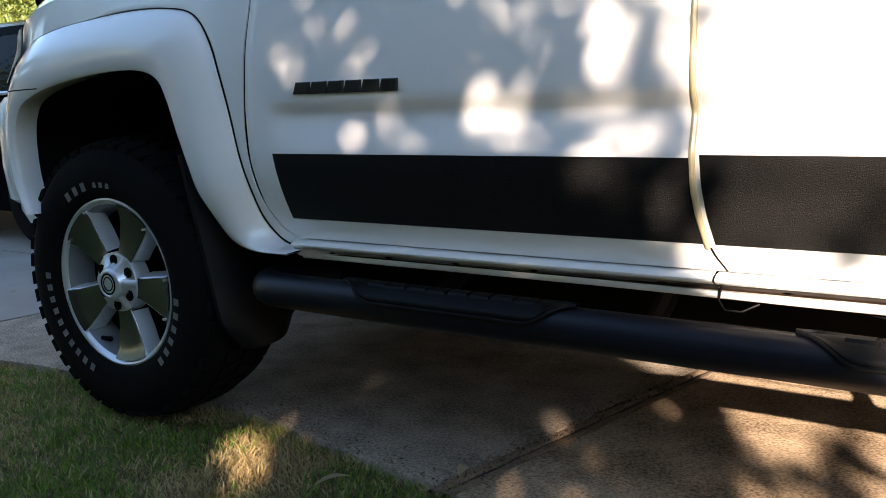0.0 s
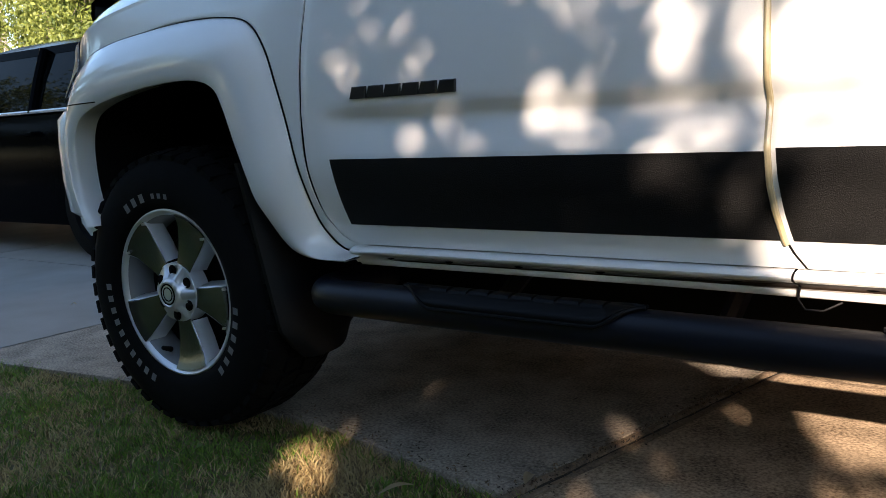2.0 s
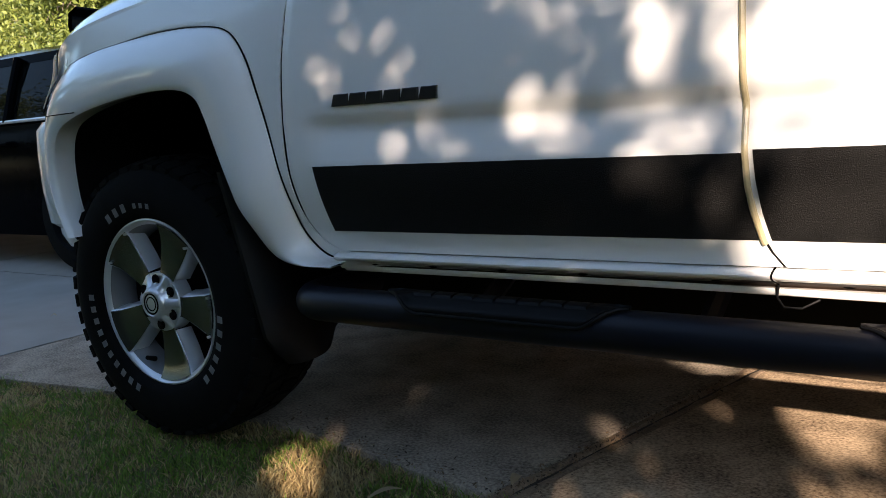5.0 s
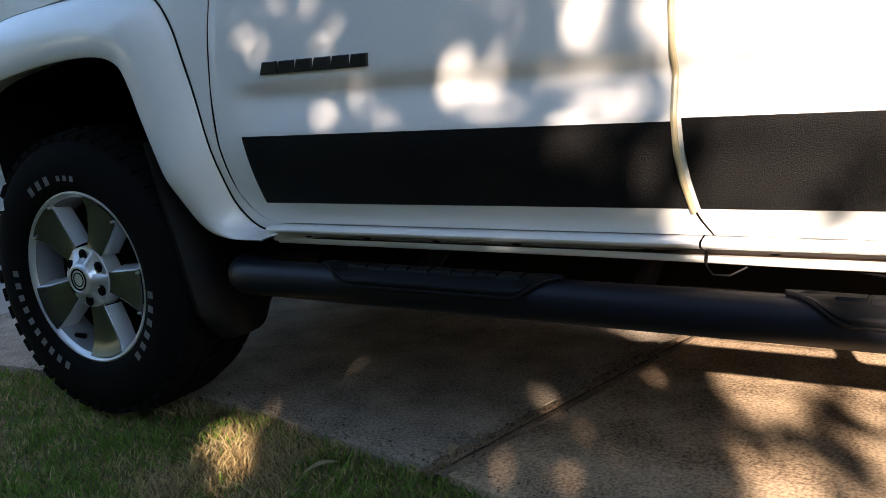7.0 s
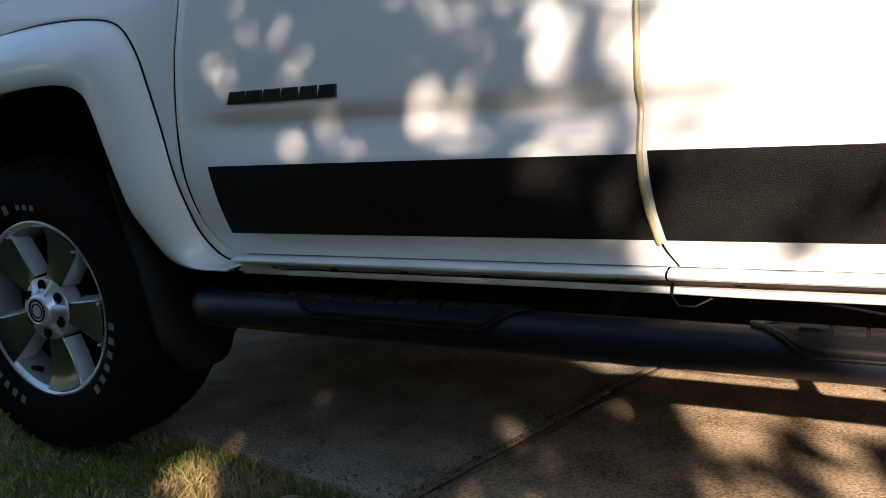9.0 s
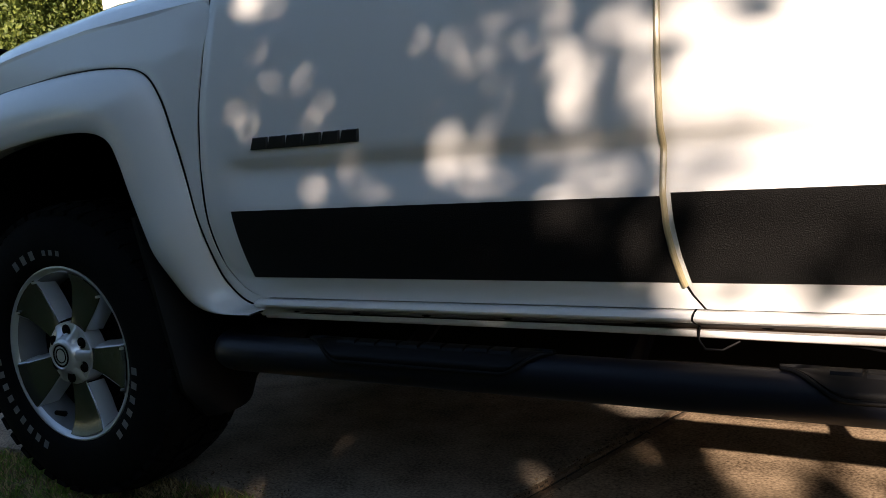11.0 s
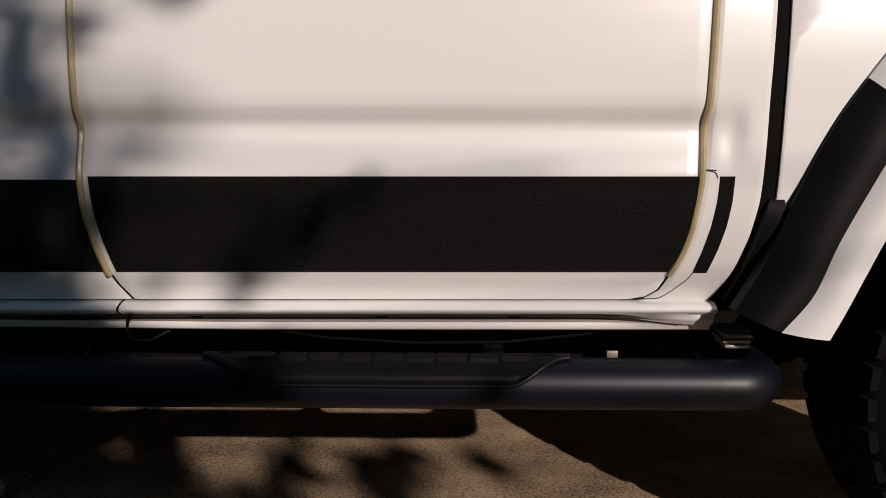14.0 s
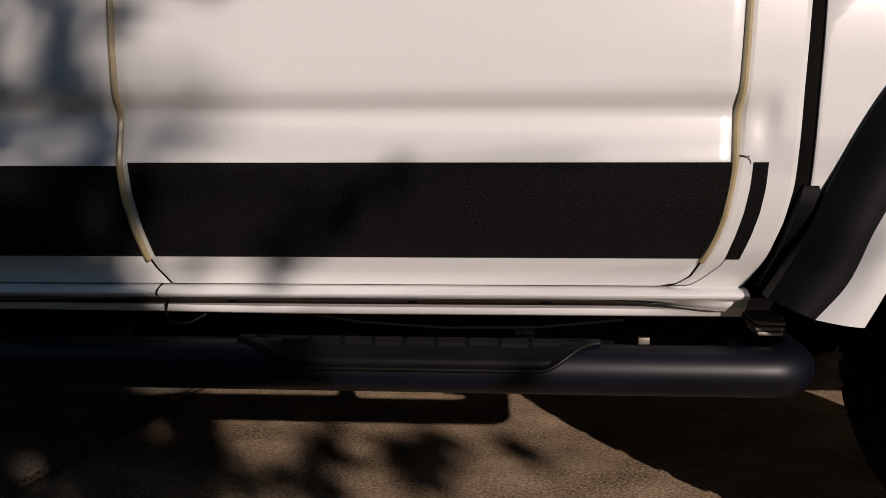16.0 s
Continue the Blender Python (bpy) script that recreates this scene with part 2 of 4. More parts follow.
def panel(name, zs, left, right, material, parent, label="", lift=0.0, back=0.03, n=40, edge=0.003):
    """A sheet of the truck's side between two edges given by height, with its rims turned in."""
    rows = []
    for z in zs:
        a, b = left(z), right(z)
        xs = [a + (b - a) * k / n for k in range(n + 1)]
        r = [(x, side_y(x, z) - lift, z) for x in xs]
        r[0] = (r[0][0], r[0][1] + edge * 0.5, z)
        r[-1] = (r[-1][0], r[-1][1] + edge * 0.5, z)
        r.insert(1, (a + edge, side_y(a + edge, z) - lift, z))
        r.insert(-1, (b - edge, side_y(b - edge, z) - lift, z))
        rows.append([(a, r[0][1] + back, z)] + r + [(b, r[-1][1] + back, z)])
    rows.insert(0, [(x, y + back, z) for x, y, z in rows[0]])
    rows.append([(x, y + back, z) for x, y, z in rows[-1]])
    bm = bmesh.new()
    mesh_grid(bm, rows)
    return part(name, bm, material, parent, label, 35)


def by(zs, xs):
    return lambda z: float(np.interp(z, zs, xs))


truck = thing("pickup_truck", here(0, 0), "white double-cab pickup truck with black lower door stripes", "truck")
BELT = 1.24
DOOR_FRONT = by((0.543, 0.550, 0.572, 0.62, 0.725, 0.85, 0.98, 1.10, 1.24), (0.640, 0.625, 0.602, 0.580, 0.567, 0.563, 0.573, 0.589, 0.607))
DOOR_MID = by((0.543, 0.570, 0.592, 0.64, 0.69, 0.75, 0.85, 1.24), (1.632, 1.615, 1.606, 1.596, 1.589, 1.587, 1.587, 1.586))
DOOR_REAR = by((0.5425, 0.547, 0.560, 0.586, 0.607, 0.637, 0.666, 0.71, 0.75, 0.78, 0.87, 1.03, 1.24), (2.450, 2.478, 2.497, 2.509, 2.519, 2.529, 2.535, 2.540, 2.543, 2.5445, 2.5505, 2.556, 2.56))
CAB_END = by((0.525, 0.535, 0.56, 0.60, 0.655, 0.71, 0.80, 0.867, 1.02, 1.24), (2.568, 2.580, 2.597, 2.614, 2.628, 2.636, 2.6395, 2.641, 2.647, 2.652))
zs_door = [0.543 + (BELT - 0.543) * k / 150 for k in range(151)]
GAP = 0.0028
FILM = ((2.564, 0.759), (2.549, 0.760), (2.556, 0.758), (2.563, 0.755), (2.566, 0.748))
FILM_LOW = ((2.547, 0.592), (2.540, 0.580), (2.531, 0.571), (2.515, 0.556), (2.499, 0.5455), (2.482, 0.5440), (2.466, 0.5455))
front_door = panel("front_door", zs_door, lambda z: DOOR_FRONT(z) + GAP, lambda z: DOOR_MID(z) - GAP, PAINT, truck, "white front door with soft leaf shadows on it")
rear_door = panel("rear_door", zs_door, lambda z: DOOR_MID(z) + GAP, lambda z: DOOR_REAR(z) - GAP, PAINT, truck, "white rear door")
zs_corner = [0.524 + (BELT - 0.524) * k / 60 for k in range(61)]
panel("cab_corner", zs_corner, lambda z: DOOR_REAR(max(z, 0.5435)) + GAP, lambda z: CAB_END(z), PAINT, truck, n=10, edge=0.008)
for line in (FILM, FILM_LOW):
    bm = bmesh.new()
    tube(bm, [(x, side_y(x, z) - 0.0004, z) for x, z in catmull(line, 30)], 0.0007, 5)
    part("film_edge", bm, DARK, truck, "edge of a clear paint film")
# near-black sheets behind the gaps, put in for the shade inside them
for nm, f in (("door_gap_dark", DOOR_FRONT), ("door_gap_dark", DOOR_MID), ("door_gap_dark", DOOR_REAR)):
    panel(nm, zs_door, lambda z, f=f: f(z) - 0.02, lambda z, f=f: f(z) + 0.02, DARK, truck, lift=-0.004, n=2)

# stripes of textured vinyl
def stripe(name, z0, z1, xl, xr, parent):
    zs = [z0 + (z1 - z0) * k / 16 for k in range(17)]
    ends = lambda c: by(np.linspace(z0, z1, len(c)), c)
    return panel(name, zs, ends(xl), ends(xr), VINYL, parent, "black textured vinyl stripe", lift=0.0012, back=0.002, n=36, edge=0.0008)


stripe("door_stripe", 0.5935, 0.7450, (0.655, 0.641), (1.597, 1.5875, 1.582, 1.580), front_door)
stripe("door_stripe", 0.5935, 0.7500, (1.618, 1.6075, 1.601, 1.5985), (2.507, 2.5205, 2.529, 2.5345, 2.537), rear_door)
stripe("corner_stripe", 0.592, 0.7500, (2.546, 2.556, 2.564, 2.5685, 2.570), (2.569, 2.580, 2.588, 2.592, 2.593), truck)

# yellowed guards on the rear edges of the doors
for door, f, z0 in ((front_door, DOOR_MID, 0.588), (rear_door, DOOR_REAR, 0.588)):
    bm = bmesh.new()
    tube(bm, [(f(z) - 0.001, side_y(f(z), z) - 0.0015, z) for z in np.linspace(z0, BELT, 60)], 0.0056, 8)
    part("edge_guard", bm, SEALANT, door, "yellowed clear edge guard")

# rocker with a groove and a lower flange
ROCKER = ((0.095, 0.5415), (0.078, 0.5405), (0.061, 0.5385), (0.0490, 0.5350), (0.0450, 0.5310), (0.0455, 0.5280), (0.0490, 0.5250), (0.060, 0.5205), (0.078, 0.5145),
          (0.094, 0.5095), (0.1000, 0.5060), (0.0995, 0.5020), (0.0838, 0.5008), (0.0832, 0.4995), (0.0838, 0.4905), (0.088, 0.4870), (0.30, 0.4875))
for x0, x1 in ((0.640, 1.613), (1.617, 2.590)):
    bm = bmesh.new()
    rows = []
    for k in range(41):
        x = x0 + (x1 - x0) * k / 40
        # the groove runs out towards the rear, where roll and flange join
        end, low = max(step(2.40, 2.56, x), step(0.73, 0.645, x)), 0.0045 * (1 - step(1.35, 1.9, x))
        rows.append([(x, y + (min(y, 0.060 + 0.004 * max(i - 8, 0)) - y) * end * (6 < i < 16), z + (low if i > 11 else 0.0) - (0.002 * end if 6 < i < 12 else 0.0)) for i, (y, z) in enumerate(ROCKER)])
    mesh_grid(bm, rows)
    rocker = part("rocker_panel", bm, PAINT, truck, "white sill with a grooved lower edge", 50)
    # the groove's shade, with some grime, put in as a dark brown strip
    bm = bmesh.new()
    coat = []
    for row in rows:
        x = row[0][0]
        if 0.70 < x < 2.56:
            # narrow along the front, running out at the rear
            thin = max(0.62 * (1 - step(1.35, 1.75, x)), 0.92 * step(2.36, 2.54, x), 0.92 * step(0.80, 0.72, x))
            low = Vector(row[11])
            coat.append([tuple(Vector(q).lerp(low, thin) + Vector((0, -0.0005, -0.0006))) for q in row[7:11]] + [(x, low.y - 0.0004, low.z - 0.0006)])
    mesh_grid(bm, coat)
    part("groove_shade_strip", bm, GROOVE_BROWN, rocker, "dark brown strip in the groove, its shade and grime in the colour", 50)
    for x in (0.722, 0.886, 1.062, 1.246, 1.510, 1.730, 2.040, 2.265):
        if x0 + 0.05 < x < x1 - 0.05:
            bm = bmesh.new()
            tube(bm, [(x - 0.010, 0.0940, 0.5085), (x, 0.0930, 0.5080), (x + 0.010, 0.0940, 0.5085)], [0.0008, 0.0026, 0.0008], 8)
            part("drain_plug", bm, DARK, rocker)

# front fender, flare and wheel well
SEAM = ((-0.36, 0.56), (-0.425, 0.72), (-0.408, 0.92), (-0.318, 1.025), (-0.142, 1.066), (0.020, 1.084), (0.171, 1.093), (0.300, 1.0895), (0.395, 1.070),
        (0.453, 1.008), (0.488, 0.920), (0.520, 0.808), (0.547, 0.672), (0.562, 0.577), (0.598, 0.528), (0.668, 0.5205))
LIP = ((-0.285, 0.566), (-0.35, 0.67), (-0.355, 0.79), (-0.300, 0.868), (-0.19, 0.907), (-0.03, 0.937), (0.130, 0.9525), (0.246, 0.950), (0.310, 0.928),
       (0.340, 0.880), (0.368, 0.802), (0.402, 0.715), (0.440, 0.625), (0.478, 0.547), (0.545, 0.515), (0.655, 0.512))
RIDGE = ((-0.52, 0.56), (-0.74, 0.72), (-0.74, 0.93), (-0.55, 1.055), (-0.3, 1.112), (-0.05, 1.152), (0.2, 1.182), (0.42, 1.194), (0.598, 1.2),
         (0.585, 1.08), (0.568, 0.96), (0.559, 0.80), (0.571, 0.655), (0.598, 0.580), (0.632, 0.549), (0.672, 0.541))
NA = 90
seam, lip, ridge = (catmull(c, NA) for c in (SEAM, LIP, RIDGE))


def lip_y(x):
    return -0.034 + (0.62 * (-0.12 - x) ** 2 if x < -0.12 else 0.0)


def flare_rows(seam, lip, lip_depth, inward):
    rows = []
    for s, l in zip(seam, lip):
        ys, yl = side_y(s[0], s[1]), lip_depth(l[0]) + 0.045 * step(0.68, 0.52, l[1]) * step(0.2, 0.35, l[0])
        row = [(s[0], ys + 0.016, s[1]), (s[0], ys + 0.002 * step(-0.05, 0.12, s[0]), s[1])]
        for k in range(1, 13):
            t = k / 12
            x, z = s + (l - s) * t
            lead = 1 - (1 - t) ** 2.2
            row.append((float(x), ys + (yl - ys) * lead - 0.012 * math.sin(math.pi * t), float(z)))
        d = (l - s) / max(np.linalg.norm(l - s), 1e-6)
        for o, dy in ((0.006, 0.004), (0.007, 0.012), (0.004, inward * 0.5), (0.0, inward)):
            row.append((float(l[0] + d[0] * o), yl + dy, float(l[1] + d[1] * o)))
        rows.append(row)
    return rows


bm = bmesh.new()
mesh_grid(bm, flare_rows(seam, lip, lip_y, 0.07))
flare_tree = BVHTree.FromBMesh(bm)
part("fender_flare", bm, PAINT, truck, "white moulded arch flare")
bm = bmesh.new()
rows = []
for s, r in zip(seam, ridge):
    row = [(float(s[0]), side_y(*s) + 0.02, float(s[1]))]
    d = (r - s) / max(np.linalg.norm(r - s), 1e-6)
    s2 = s + d * (0.0002 + 0.0033 * step(-0.05, 0.12, s[0]))
    for k in range(17):
        x, z = s2 + (r - s2) * k / 16
        row.append((float(x), side_y(x, z) + (0.0015 * step(-0.05, 0.12, s[0]) if k == 0 else 0), float(z)))
    row.append((float(r[0]), side_y(*r) + 0.03, float(r[1])))
    rows.append(row)
mesh_grid(bm, rows)
part("front_fender", bm, PAINT, truck, "white front fender with soft sky reflections")
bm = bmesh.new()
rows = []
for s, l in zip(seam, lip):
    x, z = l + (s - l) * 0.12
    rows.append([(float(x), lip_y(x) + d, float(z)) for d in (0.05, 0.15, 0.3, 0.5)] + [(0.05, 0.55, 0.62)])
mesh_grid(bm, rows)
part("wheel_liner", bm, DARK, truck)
# near-black strip along the flare seam stands in for its shade
bm = bmesh.new()
rows = []
for s, l in zip(seam[22:], lip[22:]):
    rows.append([(float(s[0]), side_y(*s) + 0.018, float(s[1])), (float(s[0]) + 0.02, side_y(*s) + 0.018, float(s[1]) + 0.02)])
mesh_grid(bm, rows)
part("seam_dark", bm, DARK, truck)

bm = bmesh.new()
hits = [flare_tree.ray_cast(Vector((x, -1.0, 0.913 + 0.012 * (x + 0.3))), Vector((0, 1, 0)))[0] for x in np.linspace(-0.40, -0.17, 24)]
tube(bm, [p for p in hits if p is not None], 0.0016, 6)
part("bumper_seam", bm, DARK, truck)

bm = bmesh.new()
tube(bm, [(float(s[0] + (r[0] - s[0]) * 0.02 + 0.002), side_y(*s) - 0.0005, float(s[1])) for s, r in zip(seam[20:], ridge[20:])], [0.0005 + 0.0017 * step(28, 56, k) for k in range(20, NA)], 6)
part("flare_gasket", bm, DARK, truck, "black rubber flare gasket")
bm = bmesh.new()
rows = []
for z, g in ((0.575, 0.05), (0.60, 0.012), (0.70, 0.0), (0.80, 0.0), (0.875, 0.006), (0.90, 0.03)):
    rows.append([(-0.372, 0.055 + g, z), (-0.380, 0.012 + g, z), (-0.41, 0.004 + g, z), (-0.47, 0.025 + g, z), (-0.56, 0.085 + g, z), (-0.68, 0.20 + g, z)])
mesh_grid(bm, rows)
part("bumper_end", bm, PAINT, truck, "white bumper end beside the flare")

# hood, with the black deflector along its front edge, and the front end
HOOD_X = (-0.74, -0.55, -0.3, -0.05, 0.2, 0.42, 0.60)
HOOD_Z = (0.93, 1.055, 1.116, 1.156, 1.186, 1.198, 1.204)
bm = bmesh.new()
rows = []
for k in range(49):
    u = k / 48 * 2 - 1
    row = []
    for j in range(41):
        x = -0.74 + 1.34 * j / 40
        z0 = float(np.interp(x, HOOD_X, HOOD_Z))
        z0 += 0.007
        y0 = side_y(x, z0) + 0.001
        y = 0.9 + u * (0.9 - y0)
        inside = (1 - abs(u)) * (0.9 - y0)
        row.append((x, y, z0 + 0.105 * (1 - math.exp(-inside / 0.09)) + 0.02 * step(0.2, 0.6, inside)))
    rows.append(row)
rows = [[(x, y, z - 0.03) for x, y, z in rows[0]]] + rows + [[(x, y, z - 0.03) for x, y, z in rows[-1]]]
mesh_grid(bm, rows)
part("hood", bm, PAINT, truck, "white hood")
bm = bmesh.new()
rows = []
for k in range(25):
    u = k / 24 * 2 - 1
    y, x = 0.9 + u * 0.62, -0.66 + 0.06 * abs(u) ** 3
    rows.append([(x + 0.03, y, 1.13), (x, y, 1.16), (x - 0.015, y, 1.205), (x - 0.005, y, 1.245), (x + 0.04, y, 1.262), (x + 0.044, y, 1.255), (x + 0.012, y, 1.235), (x + 0.006, y, 1.2), (x + 0.04, y, 1.13)])
mesh_grid(bm, rows, True)
part("hood_deflector", bm, BLACKPAINT, truck, "black plastic hood deflector")
bm = bmesh.new()
rows = []
for z, g in ((0.50, 0.10), (0.54, 0.0), (0.62, -0.03), (0.70, -0.02), (0.74, 0.03)):
    rows.append([(-0.40 - 0.42 * math.sin(math.pi * k / 40) ** 0.35 + g * 0.4, 0.16 + 1.48 * (1 - math.cos(math.pi * k / 40)) / 2, z) for k in range(41)])
mesh_grid(bm, rows)
part("front_bumper", bm, PAINT, truck, "white front bumper")
bm = bmesh.new()
box(bm, (-0.72, 0.45, 0.70), (-0.62, 1.35, 1.06), 0.02)
part("grille", bm, PLASTIC, truck, "black grille")
for s in (0, 1):
    bm = bmesh.new()
    rows = []
    for k in range(13):
        u = k / 12
        x, z0 = -0.345 - 0.32 * u, 1.015 - 0.09 * u
        z1 = float(np.interp(x, HOOD_X, HOOD_Z)) - 0.012
        rows.append([(x, (side_y(x, z) - 0.012) if not s else 1.8 - side_y(x, z) + 0.012, z) for z in np.linspace(z0, z1, 8)])
    mesh_grid(bm, rows)
    head = part("headlight", bm, LENS, truck, "clear ribbed headlight")
    bm = bmesh.new()
    for k in range(9):
        pts = []
        for u in np.linspace(0.04, 0.8, 10):
            x, z0 = -0.345 - 0.32 * u, 1.015 - 0.09 * u
            z = z0 + (float(np.interp(x, HOOD_X, HOOD_Z)) - 0.012 - z0) * (k + 0.5) / 9
            pts.append((x, (side_y(x, z) - 0.0145) if not s else 1.8 - side_y(x, z) + 0.0145, z))
        tube(bm, pts, 0.0016, 5)
    part("lens_rib", bm, CHROME, head)

# cab above the belt, far side and bed
bm = bmesh.new()
ring = lambda z, x0, x1, y0: [(x0, y0, z), (x1, y0, z), (x1, 1.8 - y0, z), (x0, 1.8 - y0, z)]
vs = mesh_grid(bm, [ring(1.235, 0.58, 2.65, 0.045), ring(1.27, 0.66, 2.65, 0.06)], True)
part("cab_belt", bm, PAINT, truck)
bm = bmesh.new()
vs = mesh_grid(bm, [ring(1.27, 0.68, 2.64, 0.07), ring(1.70, 1.22, 2.50, 0.24)], True)
part("cab_glass", bm, GLASS_DARK, truck, "tinted cab windows")
bm = bmesh.new()
vs = mesh_grid(bm, [ring(1.68, 1.17, 2.54, 0.22), ring(1.76, 1.25, 2.48, 0.26), ring(1.785, 1.4, 2.38, 0.4)], True)
cap(bm, vs[-1])
part("roof", bm, PAINT, truck, "white cab roof")
for x0, x1 in ((0.62, 1.2), (1.62, 1.66), (2.62, 2.5)):
    for far in (0, 1):
        bm = bmesh.new()
        y0, y1 = (0.06, 0.23) if not far else (1.74, 1.57)
        tube(bm, [(x0, y0, 1.25), (x1, y1, 1.71)], 0.035, 8)
        part("window_pillar", bm, PAINT, truck)
bm = bmesh.new()
box(bm, (0.56, 0.10, 0.56), (2.64, 0.13, 1.24))
box(bm, (-0.6, 1.72, 0.56), (2.64, 1.79, 1.22), 0.02)
box(bm, (0.5, 0.1, 0.56), (0.53, 1.75, 1.2))
part("cab_inner_wall", bm, DARK, truck)
BED = by((0.55, 0.713, 0.82, 1.02, 1.24), (2.652, 2.660, 2.663, 2.668, 2.672))
panel("bed_side", [0.56 + (1.22 - 0.56) * k / 30 for k in range(31)], BED, by((0.56, 0.70, 0.80, 0.95, 1.0, 1.22), (2.69, 2.745, 2.80, 2.92, 4.35, 4.35)), PAINT, truck, "white bed side", n=30)
bm = bmesh.new()
box(bm, (2.70, 1.70, 0.6), (4.35, 1.78, 1.22), 0.02)
box(bm, (4.30, 0.06, 0.6), (4.36, 1.74, 1.22), 0.02)
box(bm, (2.68, 0.08, 0.70), (2.72, 1.74, 1.22), 0.01)
box(bm, (2.70, 0.05, 0.80), (4.32, 1.74, 0.84), 0.01)
part("bed_box", bm, PAINT, truck)

# dark sheet put between cab and bed for the gap's shade
panel("cab_gap_dark", [0.52 + 0.72 * k / 30 for k in range(31)], lambda z: CAB_END(max(z, 0.53)) - 0.004, lambda z: BED(z) + 0.003, DARK, truck, lift=-0.006, n=2)

# rear flare: a black gravel guard on its front face, white beyond
RSEAM = ((2.600, 0.540), (2.641, 0.613), (2.676, 0.700), (2.724, 0.804), (2.776, 0.888), (2.86, 0.99), (2.98, 1.07), (3.235, 1.10), (3.50, 1.07), (3.66, 0.98), (3.76, 0.85), (3.84, 0.62))
RMID = ((2.662, 0.514), (2.708, 0.572), (2.741, 0.652), (2.784, 0.737), (2.834, 0.83), (2.89, 0.92), (3.00, 1.01), (3.235, 1.04), (3.46, 1.01), (3.60, 0.93), (3.70, 0.80), (3.79, 0.60))
RLIP = ((2.729, 0.506), (2.751, 0.549), (2.779, 0.610), (2.820, 0.695), (2.865, 0.77), (2.93, 0.85), (3.02, 0.93), (3.235, 0.955), (3.43, 0.93), (3.55, 0.85), (3.64, 0.74), (3.74, 0.58))
rs, rm, rl = (catmull(c, 60) for c in (RSEAM, RMID, RLIP))
cut = next(k for k in range(60) if rs[k][1] > 0.9)
for nm, a, b, ya, yb, mat, lab in (("gravel_guard", rs[:cut], rm[:cut], -0.008, -0.040, PLASTIC, "satin black gravel guard"), ("flare_band", rs[cut - 1:], rm[cut - 1:], -0.0076, -0.0396, PAINT, ""), ("rear_flare", rm, rl, -0.040, -0.056, PAINT, "white moulded arch flare")):
    bm = bmesh.new()
    rows = []
    for p, q in zip(a, b):
        row = [(float(p[0]), ya + 0.03, float(p[1]))]
        for k in range(9):
            x, z = p + (q - p) * k / 8
            row.append((float(x), ya + (yb - ya) * (1 - (1 - k / 8) ** 1.7) - 0.006 * math.sin(math.pi * k / 8), float(z)))
        row.append((float(q[0]), yb + 0.06, float(q[1])))
        rows.append(row)
    vs = mesh_grid(bm, rows)
    cap(bm, [r for r in vs[0]])
    part(nm, bm, mat, truck, lab)
bm = bmesh.new()
mesh_grid(bm, [[(float(l[0]) , 0.0 + d, float(l[1]) + 0.01) for d in (0.0, 0.2, 0.5)] + [(3.235, 0.55, 0.6)] for l in rl])
part("wheel_liner", bm, DARK, truck)
bm = bmesh.new()
rows = [[(x - 0.006, 0.030 + g, z), (x, 0.002 + g, z), (x + w, g - 0.002, z), (x + w + 0.004, 0.03 + g, z)] for x, w, z, g in ((2.604, 0.022, 0.545, 0.05), (2.624, 0.020, 0.60, 0.03), (2.634, 0.018, 0.64, 0.012), (2.642, 0.022, 0.68, 0.0), (2.647, 0.025, 0.708, 0.0), (2.650, 0.021, 0.714, 0.004))]
mesh_grid(bm, rows)
part("gap_guard", bm, PLASTIC, truck, "black rubber guard between cab and bed")
bm = bmesh.new()
box(bm, (2.606, 0.05, 0.482), (2.652, 0.11, 0.488), 0.002)
box(bm, (2.603, 0.05, 0.4735), (2.650, 0.11, 0.4795), 0.002)
box(bm, (2.607, 0.05, 0.465), (2.648, 0.11, 0.471), 0.002)
box(bm, (2.612, 0.07, 0.462), (2.655, 0.12, 0.492), 0.003)
part("body_mount", bm, BLUECOPPER, truck, "worn metal body mount")

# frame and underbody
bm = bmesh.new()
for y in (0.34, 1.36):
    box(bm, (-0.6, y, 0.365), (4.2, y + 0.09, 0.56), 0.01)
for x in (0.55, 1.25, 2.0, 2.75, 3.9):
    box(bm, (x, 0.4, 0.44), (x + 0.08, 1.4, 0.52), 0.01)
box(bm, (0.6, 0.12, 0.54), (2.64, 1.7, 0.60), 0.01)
# gearbox, tank and skid boxes, unseen, added low to block light underneath
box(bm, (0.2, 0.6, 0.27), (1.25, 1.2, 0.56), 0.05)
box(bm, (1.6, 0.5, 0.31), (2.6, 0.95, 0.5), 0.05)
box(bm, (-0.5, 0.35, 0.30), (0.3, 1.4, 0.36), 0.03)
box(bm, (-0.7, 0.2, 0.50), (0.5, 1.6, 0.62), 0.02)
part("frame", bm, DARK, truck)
bm = bmesh.new()
tube(bm, [(0, 0.25, 0.385), (0, 1.55, 0.385)], 0.04, 10)
part("axle", bm, DARK, truck)
bm = bmesh.new()
tube(bm, [(3.215, 0.25, 0.385), (3.215, 1.55, 0.385)], 0.05, 10)
part("axle", bm, DARK, truck)
bm = bmesh.new()
tube(bm, [(1.617, 0.10, 0.52), (1.619, 0.07, 0.490), (1.632, 0.062, 0.475), (1.660, 0.066, 0.474), (1.685, 0.085, 0.486)], 0.0020, 6)
